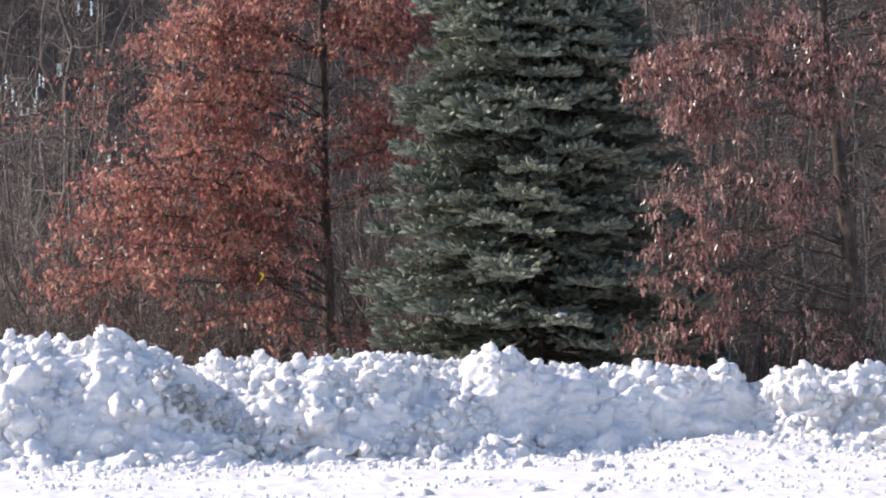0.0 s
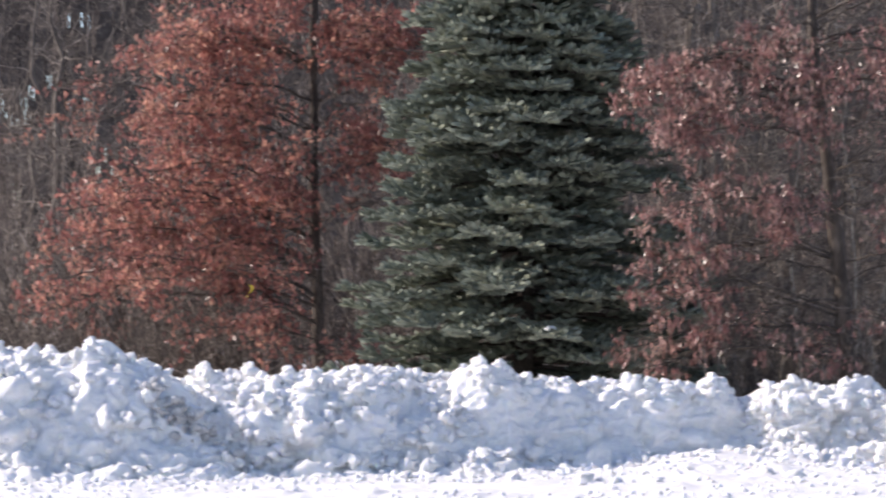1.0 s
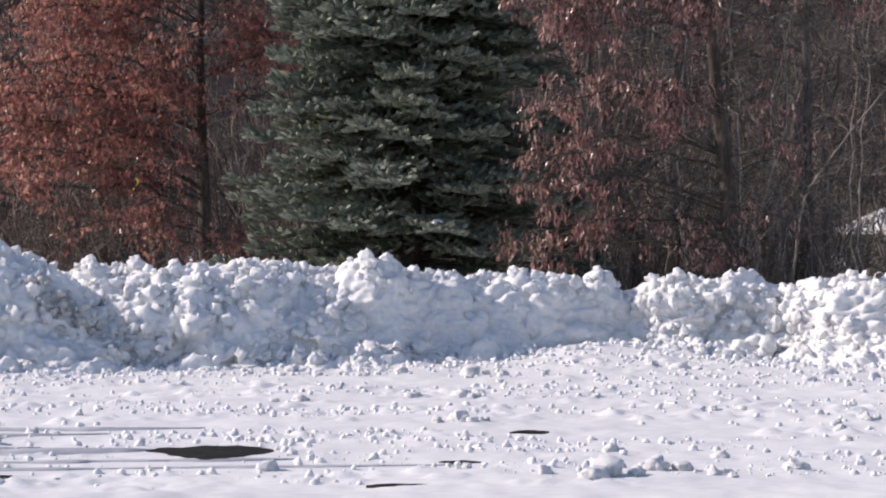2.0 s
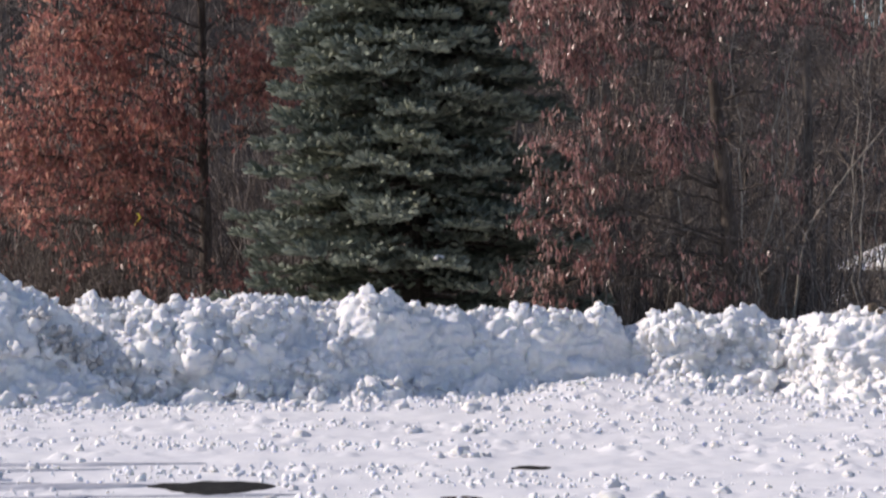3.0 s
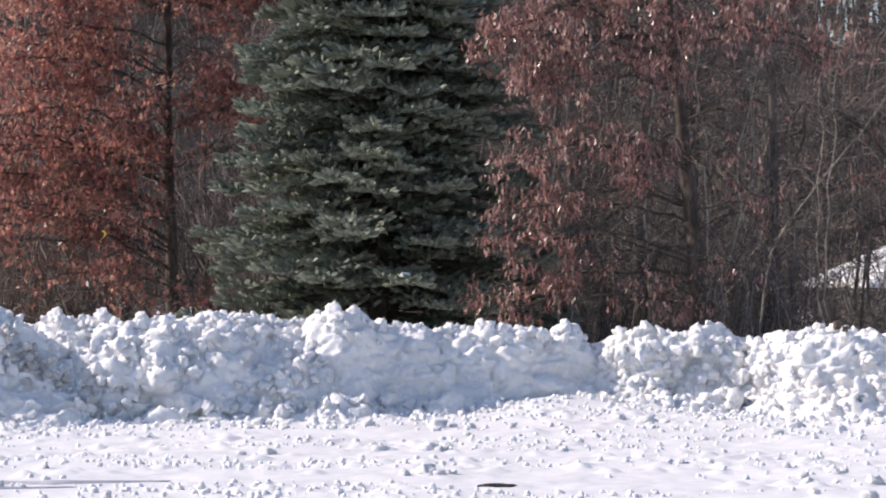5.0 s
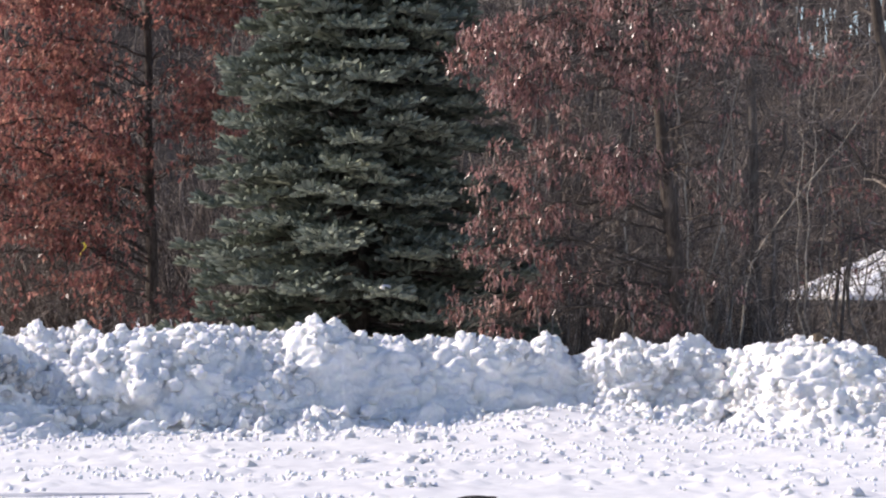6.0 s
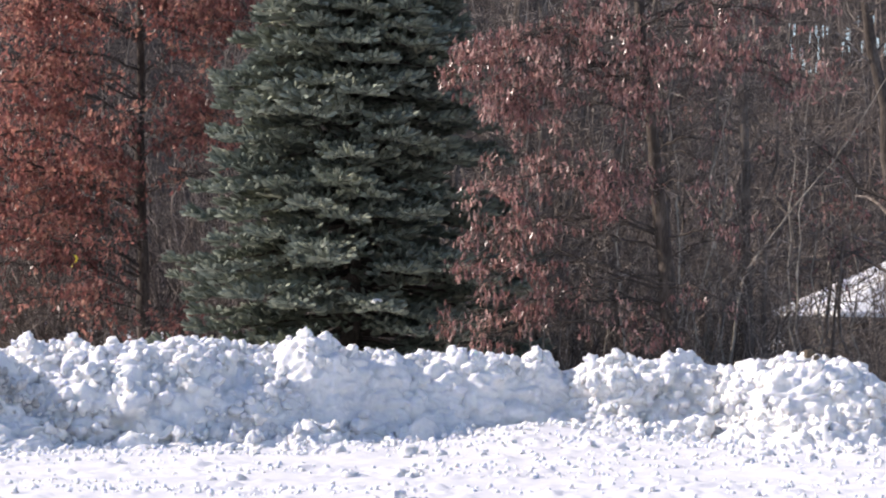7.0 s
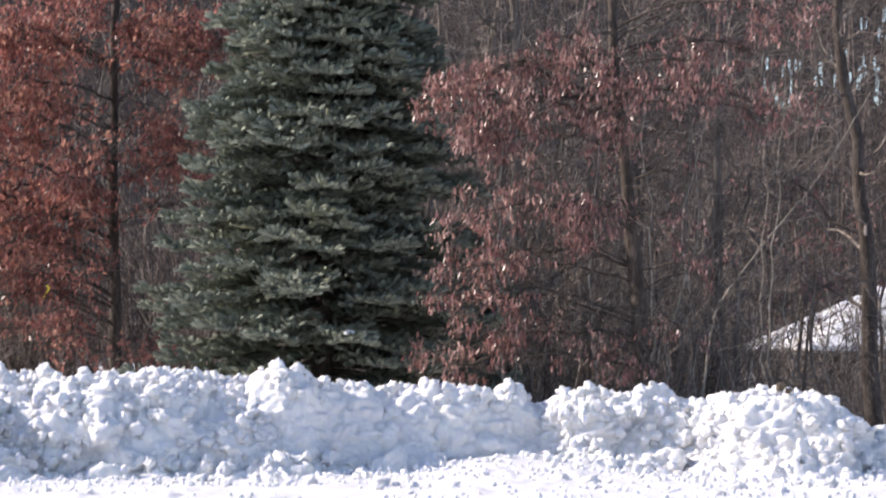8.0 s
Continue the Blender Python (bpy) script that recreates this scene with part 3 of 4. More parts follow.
# russet oak on the spruce's left: limbs in shelves, longer to the outside
gen = np.random.default_rng(31)
OAK_AT = (-1.92, 43.0, -0.6)
SHELVES = [(0.2, 41.5, 6.2, 1), (-0.3, 41.5, 5.8, 0.8), (-0.7, 42, 3.7, 0.5), (-0.2, 42, 4.4, 0.7), (-0.3, 42, 6.4, 0.9), (-1.1, 42, 6.7, 1), (-2.9, 42, 6.4, 0.8), (-4.1, 41, 6.4, 1), (-5.0, 41, 6.0, 1), (-3.7, 42, 5.5, 0.9), (-4.7, 42, 5.2, 1), (-1.2, 42, 5.5, 0.6),
           (-5.9, 42, 4.1, 1), (-4.6, 41, 4.6, 1), (-2.7, 41, 4.3, 0.8), (-1.1, 42, 4.4, 1), (-0.5, 42, 4.6, 0.8), (-5.3, 41, 3.5, 1), (-4.1, 41, 3.4, 1), (-2.9, 41, 3.7, 1),
           (-6.3, 41, 2.8, 0.9), (-5.0, 41, 2.8, 1), (-3.6, 41, 2.9, 0.9), (-2.6, 41, 2.7, 0.6), (-6.0, 41, 2.1, 0.8), (-4.6, 41, 2.1, 0.8), (-3.4, 41, 1.8, 0.6), (-2.6, 42, 1.3, 0.5), (-1.5, 42, 1.2, 0.5), (-4.1, 42, 1.5, 0.6)]
limbs = shelf_limbs(SHELVES, OAK_AT, 2, (0.3, 0.8, 0.14), gen, 0.06)
for h in np.arange(6.6, 12.0, 0.2):
    az, reach = gen.uniform(0, 6.28), 4.4 * (1 - 0.07 * (h - 6)) * gen.uniform(0.4, 1.0)
    limbs.append((h + 0.4, reach * math.cos(az), reach * math.sin(az) * 0.65, h + gen.uniform(-0.1, 0.75), 1.0))
oak("oak_tree", "dark-trunked oak covered in dry russet leaves", OAK_AT,
    [(0, 0, 0), (-0.05, 0, 3.3), (-0.10, 0, 4.9), (-0.12, 0.05, 8.2), (-0.1, 0.1, 13)], [0.13, 0.10, 0.085, 0.065, 0.03], limbs, 41, LEAF_RED, BARK_DARK, leaf_size=0.12, per=7, density=0.82, inner=0.25, narrow=0.9, bushy=0.8)

# second russet oak deeper in the wood
gen = np.random.default_rng(32)
limbs = []
for h in np.arange(1.2, 11, 0.3):
    az, reach = gen.uniform(0, 6.28), 3.2 * gen.uniform(0.5, 1.0)
    limbs.append((h + 0.5, reach * math.cos(az), reach * math.sin(az), h + gen.uniform(0, 0.9), 0.8))
oak("oak_tree", "slender oak deeper in the wood with dry red-brown leaves", (-5.2, 49.0, -0.9),
    [(0, 0, 0), (0.1, 0, 5), (0.0, 0, 12)], [0.14, 0.10, 0.03], limbs, 42, LEAF_RED, BARK_DARK, per=4, density=0.7)

# faded oak in front of the spruce's right side
BX, BY, BZ = 5.62, 33.5, -0.05
gen = np.random.default_rng(33)
SHELVES = [(2.57, 32.3, 4.6, 1), (2.87, 32.3, 4.2, 1), (3.32, 32.3, 4.45, 1), (3.92, 32.3, 4.7, 1), (4.52, 32.3, 4.4, 1), (5.02, 32.3, 4.2, 1), (5.52, 32.4, 4.75, 1), (6.32, 32.6, 4.7, 0.9), (7.02, 33, 4.6, 0.8), (5.12, 32.3, 4.7, 0.9), (3.62, 32.2, 4.9, 0.8),
           (4.12, 32.5, 5.2, 0.8), (4.82, 32.5, 5.4, 0.8), (5.92, 33, 5.3, 0.7), (7.02, 33.2, 5.3, 0.6), (2.87, 32.3, 3.1, 0.8), (4.02, 32.2, 3.15, 1), (4.42, 32.2, 2.95, 0.8), (3.67, 32.2, 2.7, 0.35),
           (5.72, 32.9, 3.1, 0.7), (6.22, 33, 2.75, 0.6), (5.62, 32.8, 3.6, 0.5), (2.67, 32.4, 2.15, 0.6), (3.02, 32.4, 1.85, 0.6), (3.42, 32.4, 1.5, 0.5), (4.72, 32.5, 1.25, 0.6), (5.17, 32.6, 1.2, 0.5), (2.52, 32.6, 1.1, 0.6), (6.02, 33.2, 1.7, 0.4)]
limbs = shelf_limbs(SHELVES, (BX, BY, BZ), 2, (0.15, 0.3, 0.10), gen, -0.02)
for h in np.arange(5.4, 10, 0.2):
    az, reach = gen.uniform(0, 6.28), 3.1 * gen.uniform(0.4, 1.0)
    limbs.append((h, reach * math.cos(az), reach * math.sin(az) * 0.7, h + gen.uniform(0.0, 1.1), 0.75))
oak("oak_tree", "oak with faded pinkish-brown dry leaves on drooping limbs", (BX, BY, BZ),
    [(0, 0, 0), (-0.06, 0, 1.1), (-0.14, 0, 2.0), (-0.25, 0, 3.1), (-0.37, 0, 4.1), (-0.5, 0, 5.2), (-0.6, 0, 10.5)], [0.14, 0.12, 0.11, 0.10, 0.085, 0.07, 0.03],
    limbs, 43, LEAF_PINK, BARK_BROWN, leaf_size=0.105, per=13, density=1.3, spread=0.07, inner=0.64, narrow=0.6, droop=1.9, bushy=0.72)

# faded oak farther along the edge
gen = np.random.default_rng(34)
limbs = []
for h in np.arange(2.6, 10, 0.33):
    az, reach = gen.uniform(0, 6.28), 2.7 * gen.uniform(0.4, 1.0)
    limbs.append((h, reach * math.cos(az), reach * math.sin(az), h + gen.uniform(0.0, 1.0), 0.6))
oak("oak_tree", "thin oak with sparse faded dry leaves", (8.0, 40.5, -0.5),
    [(0, 0, 0), (-0.1, 0, 5), (0.0, 0, 11)], [0.085, 0.065, 0.025], limbs, 44, LEAF_PINK, BARK_GREY, per=3, density=0.55)


# ------------------------------------------------------------------ spruce
def spruce_shoot(seed):
    """A bottle-brush shoot along +x, one unit long, with needles pointing forward."""
    gen = np.random.default_rng(seed)
    v, f = [], []
    for k, (x, r) in enumerate(((0, 0.08), (0.75, 0.11), (1.0, 0.035))):
        for a in range(3):
            v.append((x, r * math.cos(a * 2.094), r * math.sin(a * 2.094)))
    for k in range(2):
        for a in range(3):
            i, j = k * 3 + a, k * 3 + (a + 1) % 3
            f += [(i, j, j + 3), (i, j + 3, i + 3)]
    for k in range(8):
        x, a = 0.05 + 0.93 * k / 8, gen.uniform(0, 6.28)
        d = np.array([0.11, 0.13 * math.cos(a), 0.13 * math.sin(a) + 0.02]) * gen.uniform(0.85, 1.2)
        side = np.array([0.3, -math.sin(a), math.cos(a)]) * 0.034
        o = np.array([x, 0.02 * math.cos(a), 0.02 * math.sin(a)])
        n = len(v)
        v += [tuple(o - side), tuple(o + side), tuple(o + d)]
        f.append((n, n + 1, n + 2))
    return np.array(v), np.array(f)


SHOOTS = [spruce_shoot(s) for s in range(3)]


def spruce(base, height, radius, seed):
    gen = np.random.default_rng(seed)
    tree = thing("spruce_tree", base, "dense conical blue spruce with grey-green needles", "spruce tree")
    soup = Soup()
    zz = np.linspace(-0.2, height, 14)
    soup.tube(np.stack([0 * zz, 0 * zz, zz], 1), np.interp(zz, [0, height], [0.17, 0.015]), 9)
    part("trunk", soup.mesh("trunk", BARK_DARK, True), tree)
    origins, ends = [], []
    z, turn = 0.35, 0.0
    while z < height - 0.3:
        frac = 1 - z / height
        reach0 = min(radius * frac, 2.36) * 1.03
        count = 19 if z < 6.6 else 9
        turn += gen.uniform(0.2, 0.6)
        for b in range(count):
            az = turn + 2 * np.pi * b / count + gen.normal(0, 0.14)
            reach = reach0 * (gen.uniform(0.86, 1.12) if b % 4 else gen.uniform(0.5, 0.75))
            z0 = z + gen.uniform(-0.19, 0.19) + (0 if b % 4 else 0.16)
            tilt = gen.normal(-0.03, 0.05)
            out = np.array([math.cos(az), math.sin(az), 0])
            side = np.array([-math.sin(az), math.cos(az), 0])
            t = np.linspace(0, 1, 9)
            p = out[None] * (reach * t)[:, None]
            p[:, 2] = z0 + reach * (tilt * t - 0.26 * t * t + 0.17 * t ** 4)
            limb = Soup()
            limb.tube(p, np.linspace(0.012 + 0.012 * reach, 0.006, 9), 4)
            part("bough", limb.mesh("bough", BARK_DARK), tree)

            def on(s):
                return np.stack([np.interp(s, t, p[:, m]) for m in range(3)], -1)

            inner = max(0.18, 1 - 1.5 / max(reach, 0.5))
            for s in np.arange(inner, 0.999, (0.185 if z < 6.8 else 0.4) / max(reach, 0.4)):
                for sg in (-1, 1):
                    q = on(s)
                    lat = 0.27 + 0.50 * min(1, reach) * max(1 - s, 0) ** 0.5 * gen.uniform(0.7, 1.2)
                    d = unit(out * 0.85 + side * sg * gen.uniform(0.5, 0.95) + np.array([0, 0, gen.uniform(-0.25, 0.18)]))
                    e = q + d * lat
                    m = max(1, int(lat / 0.19))
                    for k in range(m):
                        c = q + (e - q) * (k / m)
                        origins.append(c)
                        ends.append(q + (e - q) * min(1.05, (k + 1.2) / m) + np.array([0, 0, 0.03]))
                        for sg2 in (-1, 1):
                            if s > 0.5 or gen.random() < 0.5:
                                d2 = unit(d * 0.8 + sg2 * np.cross(d, [0, 0, 1]) * 0.6 + np.array([0, 0, gen.uniform(0.1, 0.75)]))
                                origins.append(c + (e - q) * (0.45 / m))
                                ends.append(origins[-1] + d2 * gen.uniform(0.11, 0.20))
                q = on(s)
                origins.append(q)
                ends.append(q + unit(out * 0.8 + side * gen.normal(0, 0.4) + np.array([0, 0, gen.uniform(0.3, 1.0)])) * gen.uniform(0.15, 0.25))
            q = on(1.0)
            for k in range(7):
                origins.append(q)
                ends.append(q + unit(out + side * gen.normal(0, 0.65) + np.array([0, 0, gen.uniform(0.05, 0.85)])) * gen.uniform(0.16, 0.28))
        z += gen.uniform(0.31, 0.41) * (0.72 + 0.35 * frac)
    o, e = np.array(origins), np.array(ends)
    d = e - o
    length = np.linalg.norm(d, axis=1, keepdims=True)
    d = d / length
    y = unit(np.cross(d, unit(gen.normal(size=d.shape))))
    w = np.cross(d, y)
    soup = Soup()
    pick = gen.integers(0, 3, len(o))
    fat = 0.28
    for k, (tv, tf) in enumerate(SHOOTS):
        m = pick == k
        soup.stamp(tv, tf, o[m], d[m] * length[m], y[m] * fat, w[m] * fat)
    part("foliage", soup.mesh("foliage", NEEDLE), tree, "stiff blue-green needles on short shoots", "stuff")
    return tree


spruce((1.32, 36.0, 0.0), 11.4, 2.9, 51)
tv, tf = CHUNKS[2]
clump = new("snow_clump", mesh_of("snow_clump", tv * [0.085, 0.07, 0.045], tf, SNOW, True))
clump.location = (1.58, 33.45, 1.62)
tagged(clump, "small clump of snow caught on a spruce bough", "snow clump")


mound = new("snow_mound", mesh_of("snow_mound", BLOCKS[1][0] * [0.85, 0.8, 1.5], BLOCKS[1][1], SNOW, True))
mound.location = (-4.8, 51.5, 0.05)
tagged(mound, "small white mound of snow far back among the trees", "snow mound")


# ------------------------------------------------------------------ bare woodland
def bare_tree(seed, height, radius, mat=None, drift=1.0):
    """Trunk, limbs and twigs of a leafless tree, as meshes to be shared."""
    gen = np.random.default_rng(seed)
    trunk, twigs = Soup(), Soup()
    p = wander((0, 0, -0.3), (drift * gen.normal(0, 0.04) * height, drift * gen.normal(0, 0.03) * height, height), 16, 0.22 if drift else 0.08, gen)
    t = np.linspace(0, 1, 16)
    trunk.tube(p, radius * (1 - 0.88 * t), 7)
    for s in np.sort(gen.uniform(0.08, 0.97, int(height * 2.6))):
        a = np.array([np.interp(s, t, p[:, k]) for k in range(3)])
        az, length = gen.uniform(0, 6.28), gen.uniform(0.5, 1.0) * (0.6 + 1.9 * (1 - s) * min(1, s * 4))
        b = a + np.array([math.cos(az) * length, math.sin(az) * length, gen.uniform(0.1, 0.9) * length])
        q = wander(a, b, 6, 0.4, gen)
        twigs.tube(q, np.linspace(0.20 * radius * (1.1 - s) + 0.006, 0.005, 6), 4)
        k = int(4 + length * 4)
        u = gen.uniform(0.15, 1, k)
        st = np.stack([np.interp(u, np.linspace(0, 1, 6), q[:, m]) for m in range(3)], 1)
        en = st + unit(unit(b - a) * 0.8 + gen.normal(0, 0.8, (k, 3)) + [0, 0, 0.35]) * gen.uniform(0.25, 0.75, (k, 1))
        twigs.sticks(st, en, np.full(k, 0.006), np.full(k, 0.0025))
        en2 = st * 0.4 + en * 0.6
        twigs.sticks(en2, en2 + unit(gen.normal(0, 1, (k, 3)) + [0, 0, 0.5]) * gen.uniform(0.12, 0.4, (k, 1)), np.full(k, 0.0035), np.full(k, 0.002))
    mat = mat or BARK_GREY
    return trunk.mesh("trunk", mat, True), twigs.mesh("crown", TWIG)


def plant_tree(meshes, x, y, turn, label, group="bare woodland trees", name="bare_tree", lean=(0, 0), size=1.0):
    tree = thing(name, (0, 0, 0), label, "tree", group)
    part("trunk", meshes[0], tree)
    part("crown", meshes[1], tree, kind="stuff")
    z = float(ground_height(np.array([x]), np.array([y]))[0])
    tree.matrix_world = Matrix.LocRotScale((x, y, z), Euler((lean[1], lean[0], turn)), (size, size, size))
    return tree


KINDS = [bare_tree(60 + k, h, r) for k, (h, r) in enumerate(((11, 0.08), (13, 0.10), (10, 0.05), (14, 0.12), (9, 0.045), (12, 0.07)))]
gen = np.random.default_rng(71)
placed = 0
while placed < 80:
    y = 39.5 + 32 * gen.random() ** 1.2
    x = gen.uniform(-0.21, 0.31) * y
    if abs(x - 1.3) < 3.0 and y < 40 or abs(x / y + 0.045) < 0.03 and y < 60 or 0.20 < x / y < 0.275 or x / y < 0.0 and y < 49:
        continue
    plant_tree(KINDS[gen.integers(0, 6)], x, y, gen.uniform(0, 6.28), "leafless grey-brown woodland tree with fine twigs", lean=tuple(gen.normal(0, 0.03, 2)), size=gen.uniform(0.85, 1.2))
    placed += 1
SAPLINGS = [bare_tree(75 + k, h, r, BARK_PALE if k == 0 else BARK_GREY) for k, (h, r) in enumerate(((6.5, 0.022), (7.5, 0.03), (5.0, 0.02)))]
for _ in range(75):
    y = 36.5 + 11 * gen.random()
    x = gen.uniform(-0.2, 0.30) * y
    if abs(x - 1.3) < 2.9 and y < 40 or 0.205 < x / y < 0.27 and gen.random() < 0.3 or x / y < 0.0 and y < 46:
        continue
    plant_tree(SAPLINGS[gen.integers(0, 3)], x, y, gen.uniform(0, 6.28), "thin leafless woodland sapling", "saplings", "sapling", lean=tuple(gen.normal(0, 0.06, 2)), size=gen.uniform(0.8, 1.2))
# single trunks that stand out
plant_tree(bare_tree(90, 12, 0.15, BARK_DARK, 0.0), 9.95, 38.0, 0.0, "dark thick leafless trunk leaning slightly", "", "dark_tree", lean=(-0.115, 0))
plant_tree(bare_tree(91, 11, 0.055, BARK_PALE, 0.0), 7.42, 41.0, 0.0, "slender pale-barked leafless sapling", "", "pale_sapling", lean=(0.012, 0))
for x, y, k, lean in ((3.72, 35.0, 0, 0.03), (3.95, 35.3, 0, -0.04), (4.3, 34.8, 2, 0.05), (5.95, 35.2, 0, -0.05), (6.15, 35.5, 0, -0.09), (6.4, 35.3, 2, -0.12), (6.6, 36.0, 0, 0.05), (4.05, 36.2, 1, 0.02), (5.1, 35.4, 0, 0.06)):
    plant_tree(SAPLINGS[k], x, y, gen.uniform(0, 6.28), "thin pale leafless sapling in the brush", "saplings", "sapling", lean=(lean, 0))
for x, y in ((10.45, 44.0), (10.85, 44.5), (11.1, 44.0), (10.1, 45.0)):
    plant_tree(KINDS[4], x, y, gen.uniform(0, 6.28), "slim dark leafless tree before the house", lean=(gen.normal(0, 0.03), 0))


def leaning_sapling():
    """A bent stem that leaves the brush upright and then leans far over, with a few side twigs."""
    gen = np.random.default_rng(92)
    bend = np.array([(0, 0, -0.1), (0.12, 0, 0.9), (0.26, 0, 1.95), (0.47, 0.05, 2.35), (1.2, 0.1, 3.27), (1.88, 0.15, 4.05), (2.7, 0.2, 5.4)])
    u = np.linspace(0, 6, 40)
    p = np.stack([np.interp(u, np.arange(7), bend[:, k]) for k in range(3)], 1)
    p[1:-1] = (p[:-2] + p[1:-1] * 2 + p[2:]) / 4 + gen.normal(0, 0.008, (38, 3))
    soup, twigs = Soup(), Soup()
    soup.tube(p, np.linspace(0.024, 0.006, 40), 6)
    for k in range(9, 39, 2):
        d = unit(gen.normal(0, 0.6, 3) + [0.5, 0, 0.9]) * gen.uniform(0.3, 0.9)
        q = wander(p[k], p[k] + d, 5, 0.4, gen)
        twigs.tube(q, np.linspace(0.007, 0.003, 5), 4)
        twigs.sticks(q[1:4], q[1:4] + gen.normal(0, 0.13, (3, 3)) + [0, 0, 0.1], np.full(3, 0.004), np.full(3, 0.002))
    return soup.mesh("trunk", BARK_PALE, True), twigs.mesh("crown", TWIG)


plant_tree(leaning_sapling(), 6.9, 37.0, 0.0, "thin pale sapling leaning over in the brush", "", "leaning_sapling")


def shrub(seed, height):
    gen = np.random.default_rng(seed)
    twigs = Soup()
    for k in range(16):
        b = np.array([gen.normal(0, 0.55), gen.normal(0, 0.35), height * gen.uniform(0.55, 1.1)])
        p = wander((gen.normal(0, 0.25), gen.normal(0, 0.2), -0.1), b, 7, 0.35, gen)
        twigs.tube(p, np.linspace(gen.uniform(0.008, 0.018), 0.004, 7), 4)
        m = 16
        u = gen.uniform(0.25, 1, m)
        st = np.stack([np.interp(u, np.linspace(0, 1, 7), p[:, c]) for c in range(3)], 1)
        twigs.sticks(st, st + unit(gen.normal(0, 0.8, (m, 3)) + [0, 0, 0.7]) * gen.uniform(0.15, 0.55, (m, 1)), np.full(m, 0.005), np.full(m, 0.002))
    return twigs.mesh("brush", TWIG)


SHRUBS = [shrub(100 + k, h) for k, h in enumerate((2.2, 3.0, 1.7, 3.6))]
for k in range(80):
    y = 34.5 + 16 * gen.random()
    x = gen.uniform(-0.2, 0.3) * y
    if abs(x - 1.3) < 2.9 and y < 39 or 0.205 < x / y < 0.27 and gen.random() < 0.8 or x / y < 0.02 and y < 45:
        continue
    bush = thing("shrub", (0, 0, 0), "leafless tangle of thin brown brush stems", "shrub", "brush behind the snowbank")
    part("brush", SHRUBS[gen.integers(0, 4)], bush, kind="stuff")
    bush.matrix_world = Matrix.LocRotScale((x, y, float(ground_height(np.array([x]), np.array([y]))[0])), Euler((0, 0, gen.uniform(0, 6.28))), (1, 1, gen.uniform(0.8, 1.15)))

for x0, x1, y0, y1, count, tall in ((-0.20, 0.0, 45, 57, 46, 2.0), (0.205, 0.275, 47, 60, 12, 1.2), (0.09, 0.20, 42, 52, 14, 1.5)):
    for _ in range(count):
        y = gen.uniform(y0, y1)
        x = gen.uniform(x0, x1) * y
        bush = thing("shrub", (0, 0, 0), "tall leafless thicket of thin grey-brown stems", "shrub", "thickets among the trees")
        part("brush", SHRUBS[gen.integers(0, 4)], bush, kind="stuff")
        k = tall * gen.uniform(0.7, 1.15)
        bush.matrix_world = Matrix.LocRotScale((x, y, float(ground_height(np.array([x]), np.array([y]))[0])), Euler((gen.normal(0, 0.12), gen.normal(0, 0.12), gen.uniform(0, 6.28))), (1.5, 1.5, k))

# far wood: trunks and twigs nobody could count
gen = np.random.default_rng(81)
soup = Soup()
n = 520
y = gen.uniform(72, 160, n)
x = gen.uniform(-0.24, 0.34, n) * y
h = gen.uniform(11, 24, n)
a = np.stack([x, y, np.full(n, -1.3)], 1)
b = a + np.stack([gen.normal(0, 1.1, n), gen.normal(0, 1.1, n), h], 1)
r = gen.uniform(0.03, 0.10, n)
soup.sticks(a, b, r, r * 0.25)
m = 72
u = gen.uniform(0.05, 1, (n, m, 1))
st = (a[:, None] * (1 - u) + b[:, None] * u).reshape(-1, 3)
en = st + unit(gen.normal(0, 0.9, (n * m, 3)) + [0, 0, 0.3]) * gen.uniform(0.6, 2.4, (n * m, 1))
soup.sticks(st, en, np.full(n * m, 0.022), np.full(n * m, 0.006))
far = new("far_woods", soup.mesh("far_woods", TWIG_FAR))
tagged(far, "dense leafless brown woodland far behind the edge", "woods", kind="stuff")

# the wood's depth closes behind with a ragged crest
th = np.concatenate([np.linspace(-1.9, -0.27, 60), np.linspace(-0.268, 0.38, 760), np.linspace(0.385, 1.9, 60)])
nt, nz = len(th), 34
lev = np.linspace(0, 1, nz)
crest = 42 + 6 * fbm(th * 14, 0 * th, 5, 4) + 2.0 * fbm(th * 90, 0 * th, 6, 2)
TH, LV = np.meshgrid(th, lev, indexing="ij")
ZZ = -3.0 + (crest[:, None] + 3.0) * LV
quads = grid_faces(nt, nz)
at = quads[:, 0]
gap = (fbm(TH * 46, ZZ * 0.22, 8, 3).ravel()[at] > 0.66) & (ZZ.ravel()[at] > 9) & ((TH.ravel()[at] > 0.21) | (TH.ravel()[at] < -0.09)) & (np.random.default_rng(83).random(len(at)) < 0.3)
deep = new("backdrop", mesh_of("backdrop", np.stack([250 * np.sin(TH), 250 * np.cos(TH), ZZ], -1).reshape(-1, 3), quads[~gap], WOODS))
tagged(deep, "hazy brown mass of distant bare woods", "distant woods", kind="structure")


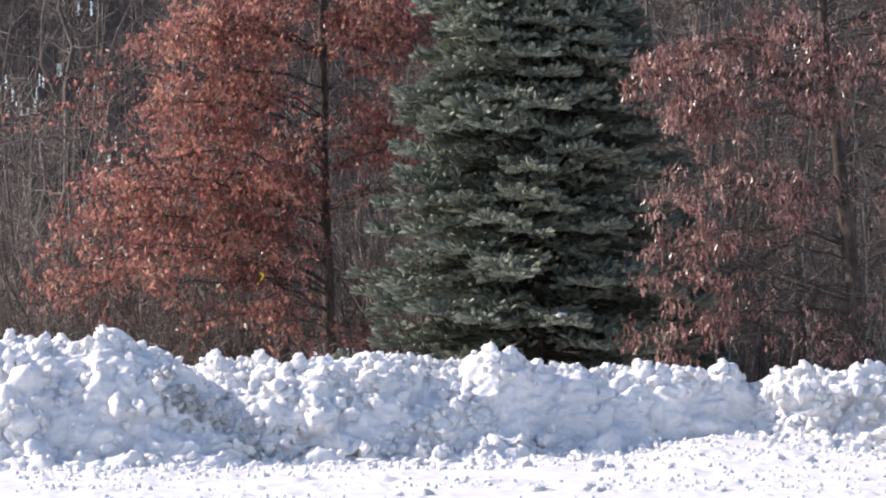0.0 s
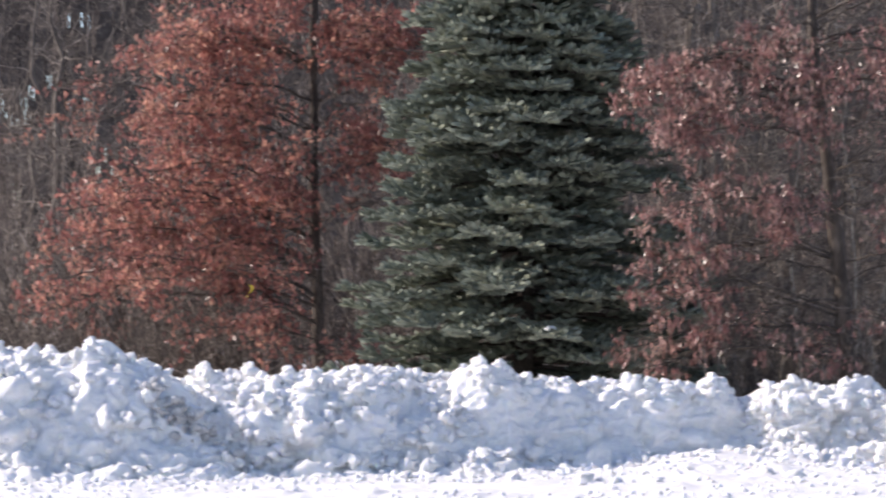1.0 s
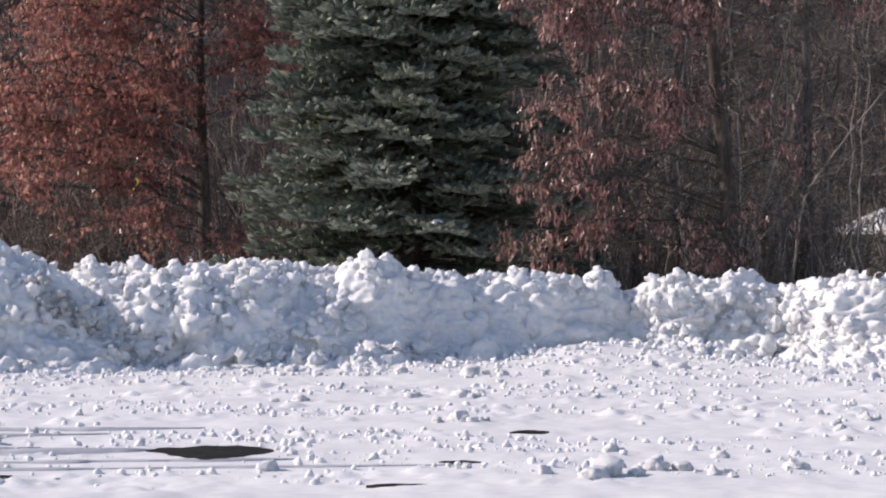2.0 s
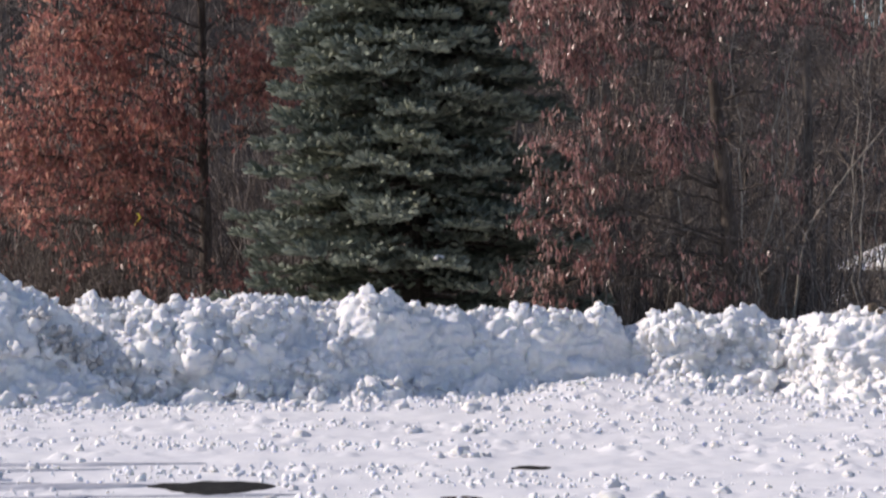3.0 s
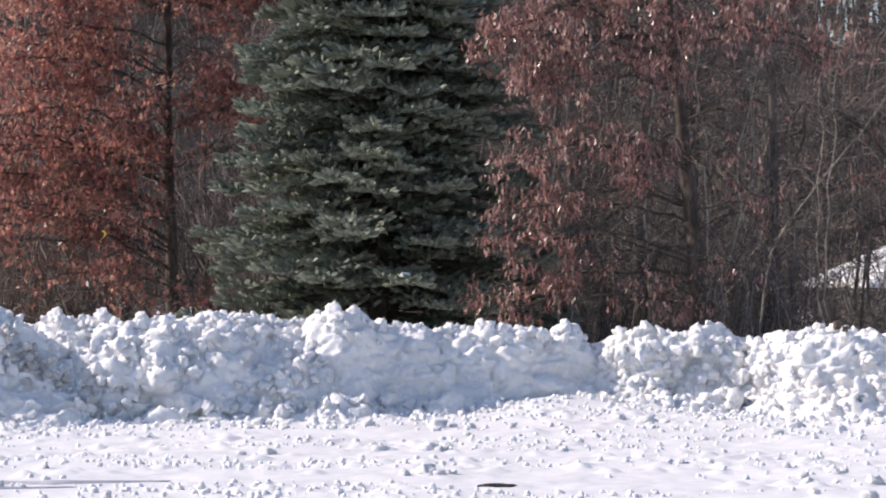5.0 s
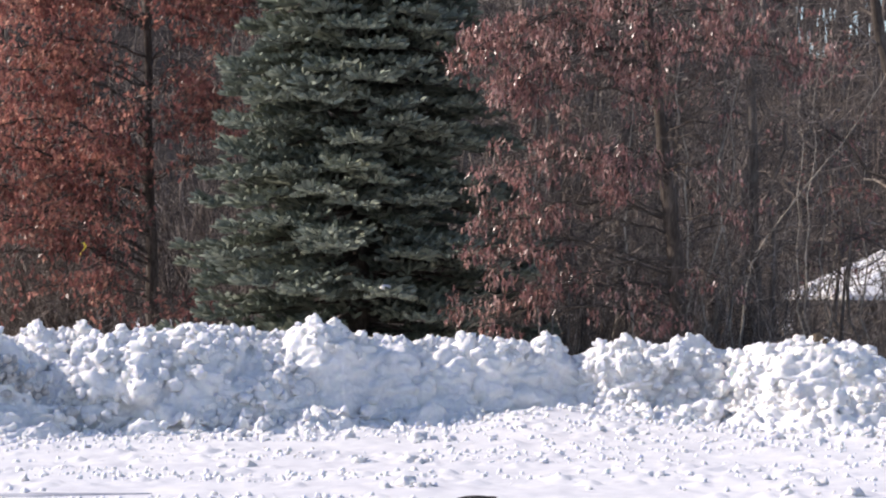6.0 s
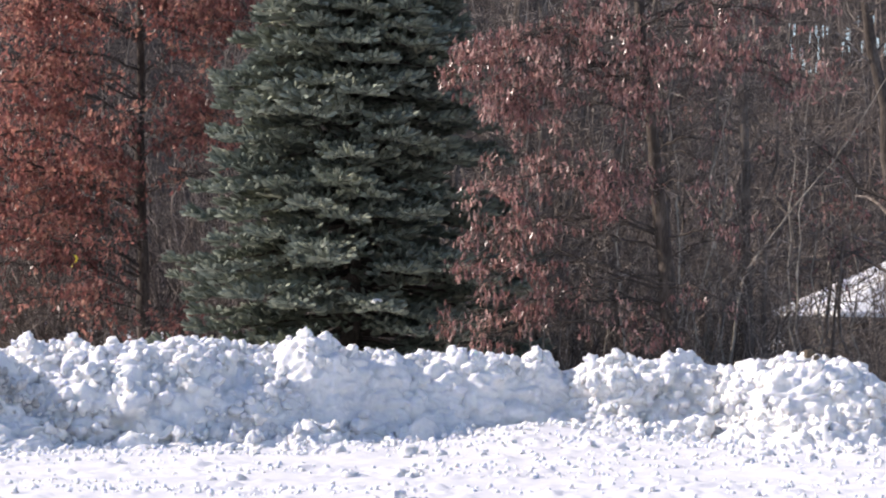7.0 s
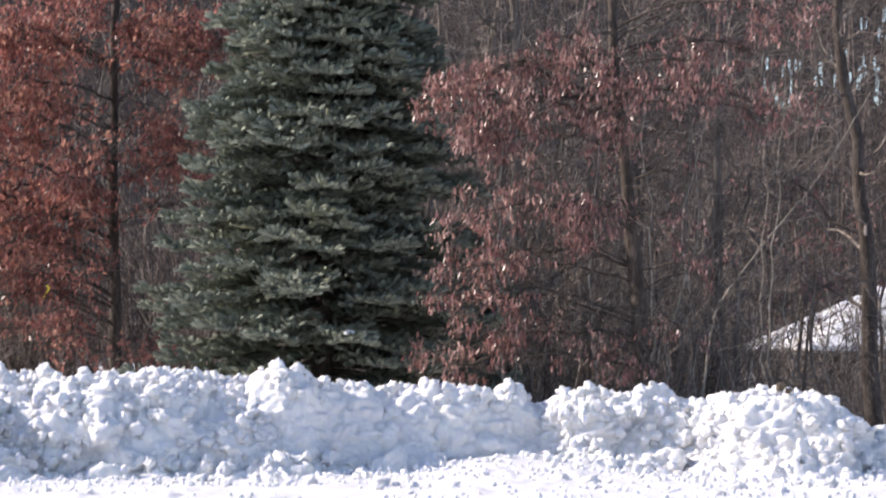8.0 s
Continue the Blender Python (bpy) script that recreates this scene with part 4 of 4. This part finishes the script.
# ------------------------------------------------------------------ house beyond the wood
def box(x0, x1, y0, y1, z0, z1):
    v = np.array([(x, y, z) for x in (x0, x1) for y in (y0, y1) for z in (z0, z1)])
    return v, np.array([(0, 1, 3, 2), (4, 6, 7, 5), (0, 4, 5, 1), (2, 3, 7, 6), (0, 2, 6, 4), (1, 5, 7, 3)])


house = thing("house", (15.1, 65.0, -1.0), "low house with a hipped snow-covered roof beyond the trees", "house")
soup = Soup()
soup.add(*box(0.45, 9.5, 0.45, 8.0, -0.2, 2.25))
part("wall", soup.mesh("wall", SIDING), house)


def hip(lift, grow):
    v = np.array([(-grow, -grow, lift), (10 + grow, -grow, lift), (10 + grow, 8.5 + grow, lift), (-grow, 8.5 + grow, lift), (4.2, 4.25, 2.2 + lift), (5.8, 4.25, 2.2 + lift)]) + [0, 0, 2.25]
    w = np.concatenate([v, v - [0, 0, 0.12]])
    return w, [np.array([(0, 1, 5, 4), (2, 3, 4, 5), (0, 6, 7, 1), (1, 7, 8, 2), (2, 8, 9, 3), (3, 9, 6, 0), (6, 9, 8, 7)]), np.array([(1, 2, 5), (3, 0, 4)])]


v, f = hip(0.0, 0.0)
roof = part("roof", mesh_of("roof", v, f, SHINGLE), house)
v, f = hip(0.16, -0.06)
part("roof_snow", mesh_of("roof_snow", v, f, SNOW), roof, "thick white snow on the roof")
# yellow marker ribbon on an oak twig
t = np.linspace(0, 1, 9)
mid = np.stack([0.035 * np.sin(t * 5), 0.01 * np.cos(t * 7), -0.17 * t], 1)
wide = np.stack([0.02 * np.cos(t * 2), 0.012 * np.sin(t * 2), 0 * t], 1)
v = np.concatenate([mid - wide, mid + wide, mid - wide + [0, 0.004, 0], mid + wide + [0, 0.004, 0]])
k = np.arange(8)
f = np.concatenate([np.stack([k, k + 1, k + 10, k + 9], 1), np.stack([k + 18, k + 27, k + 28, k + 19], 1), np.stack([k, k + 18, k + 19, k + 1], 1), np.stack([k + 9, k + 10, k + 28, k + 27], 1)])
ribbon = new("ribbon", mesh_of("ribbon", v, f, RIBBON, True))
ribbon.location = (-2.58, 35.6, 2.26)
tagged(ribbon, "short yellow marker ribbon hanging from a twig", "ribbon")
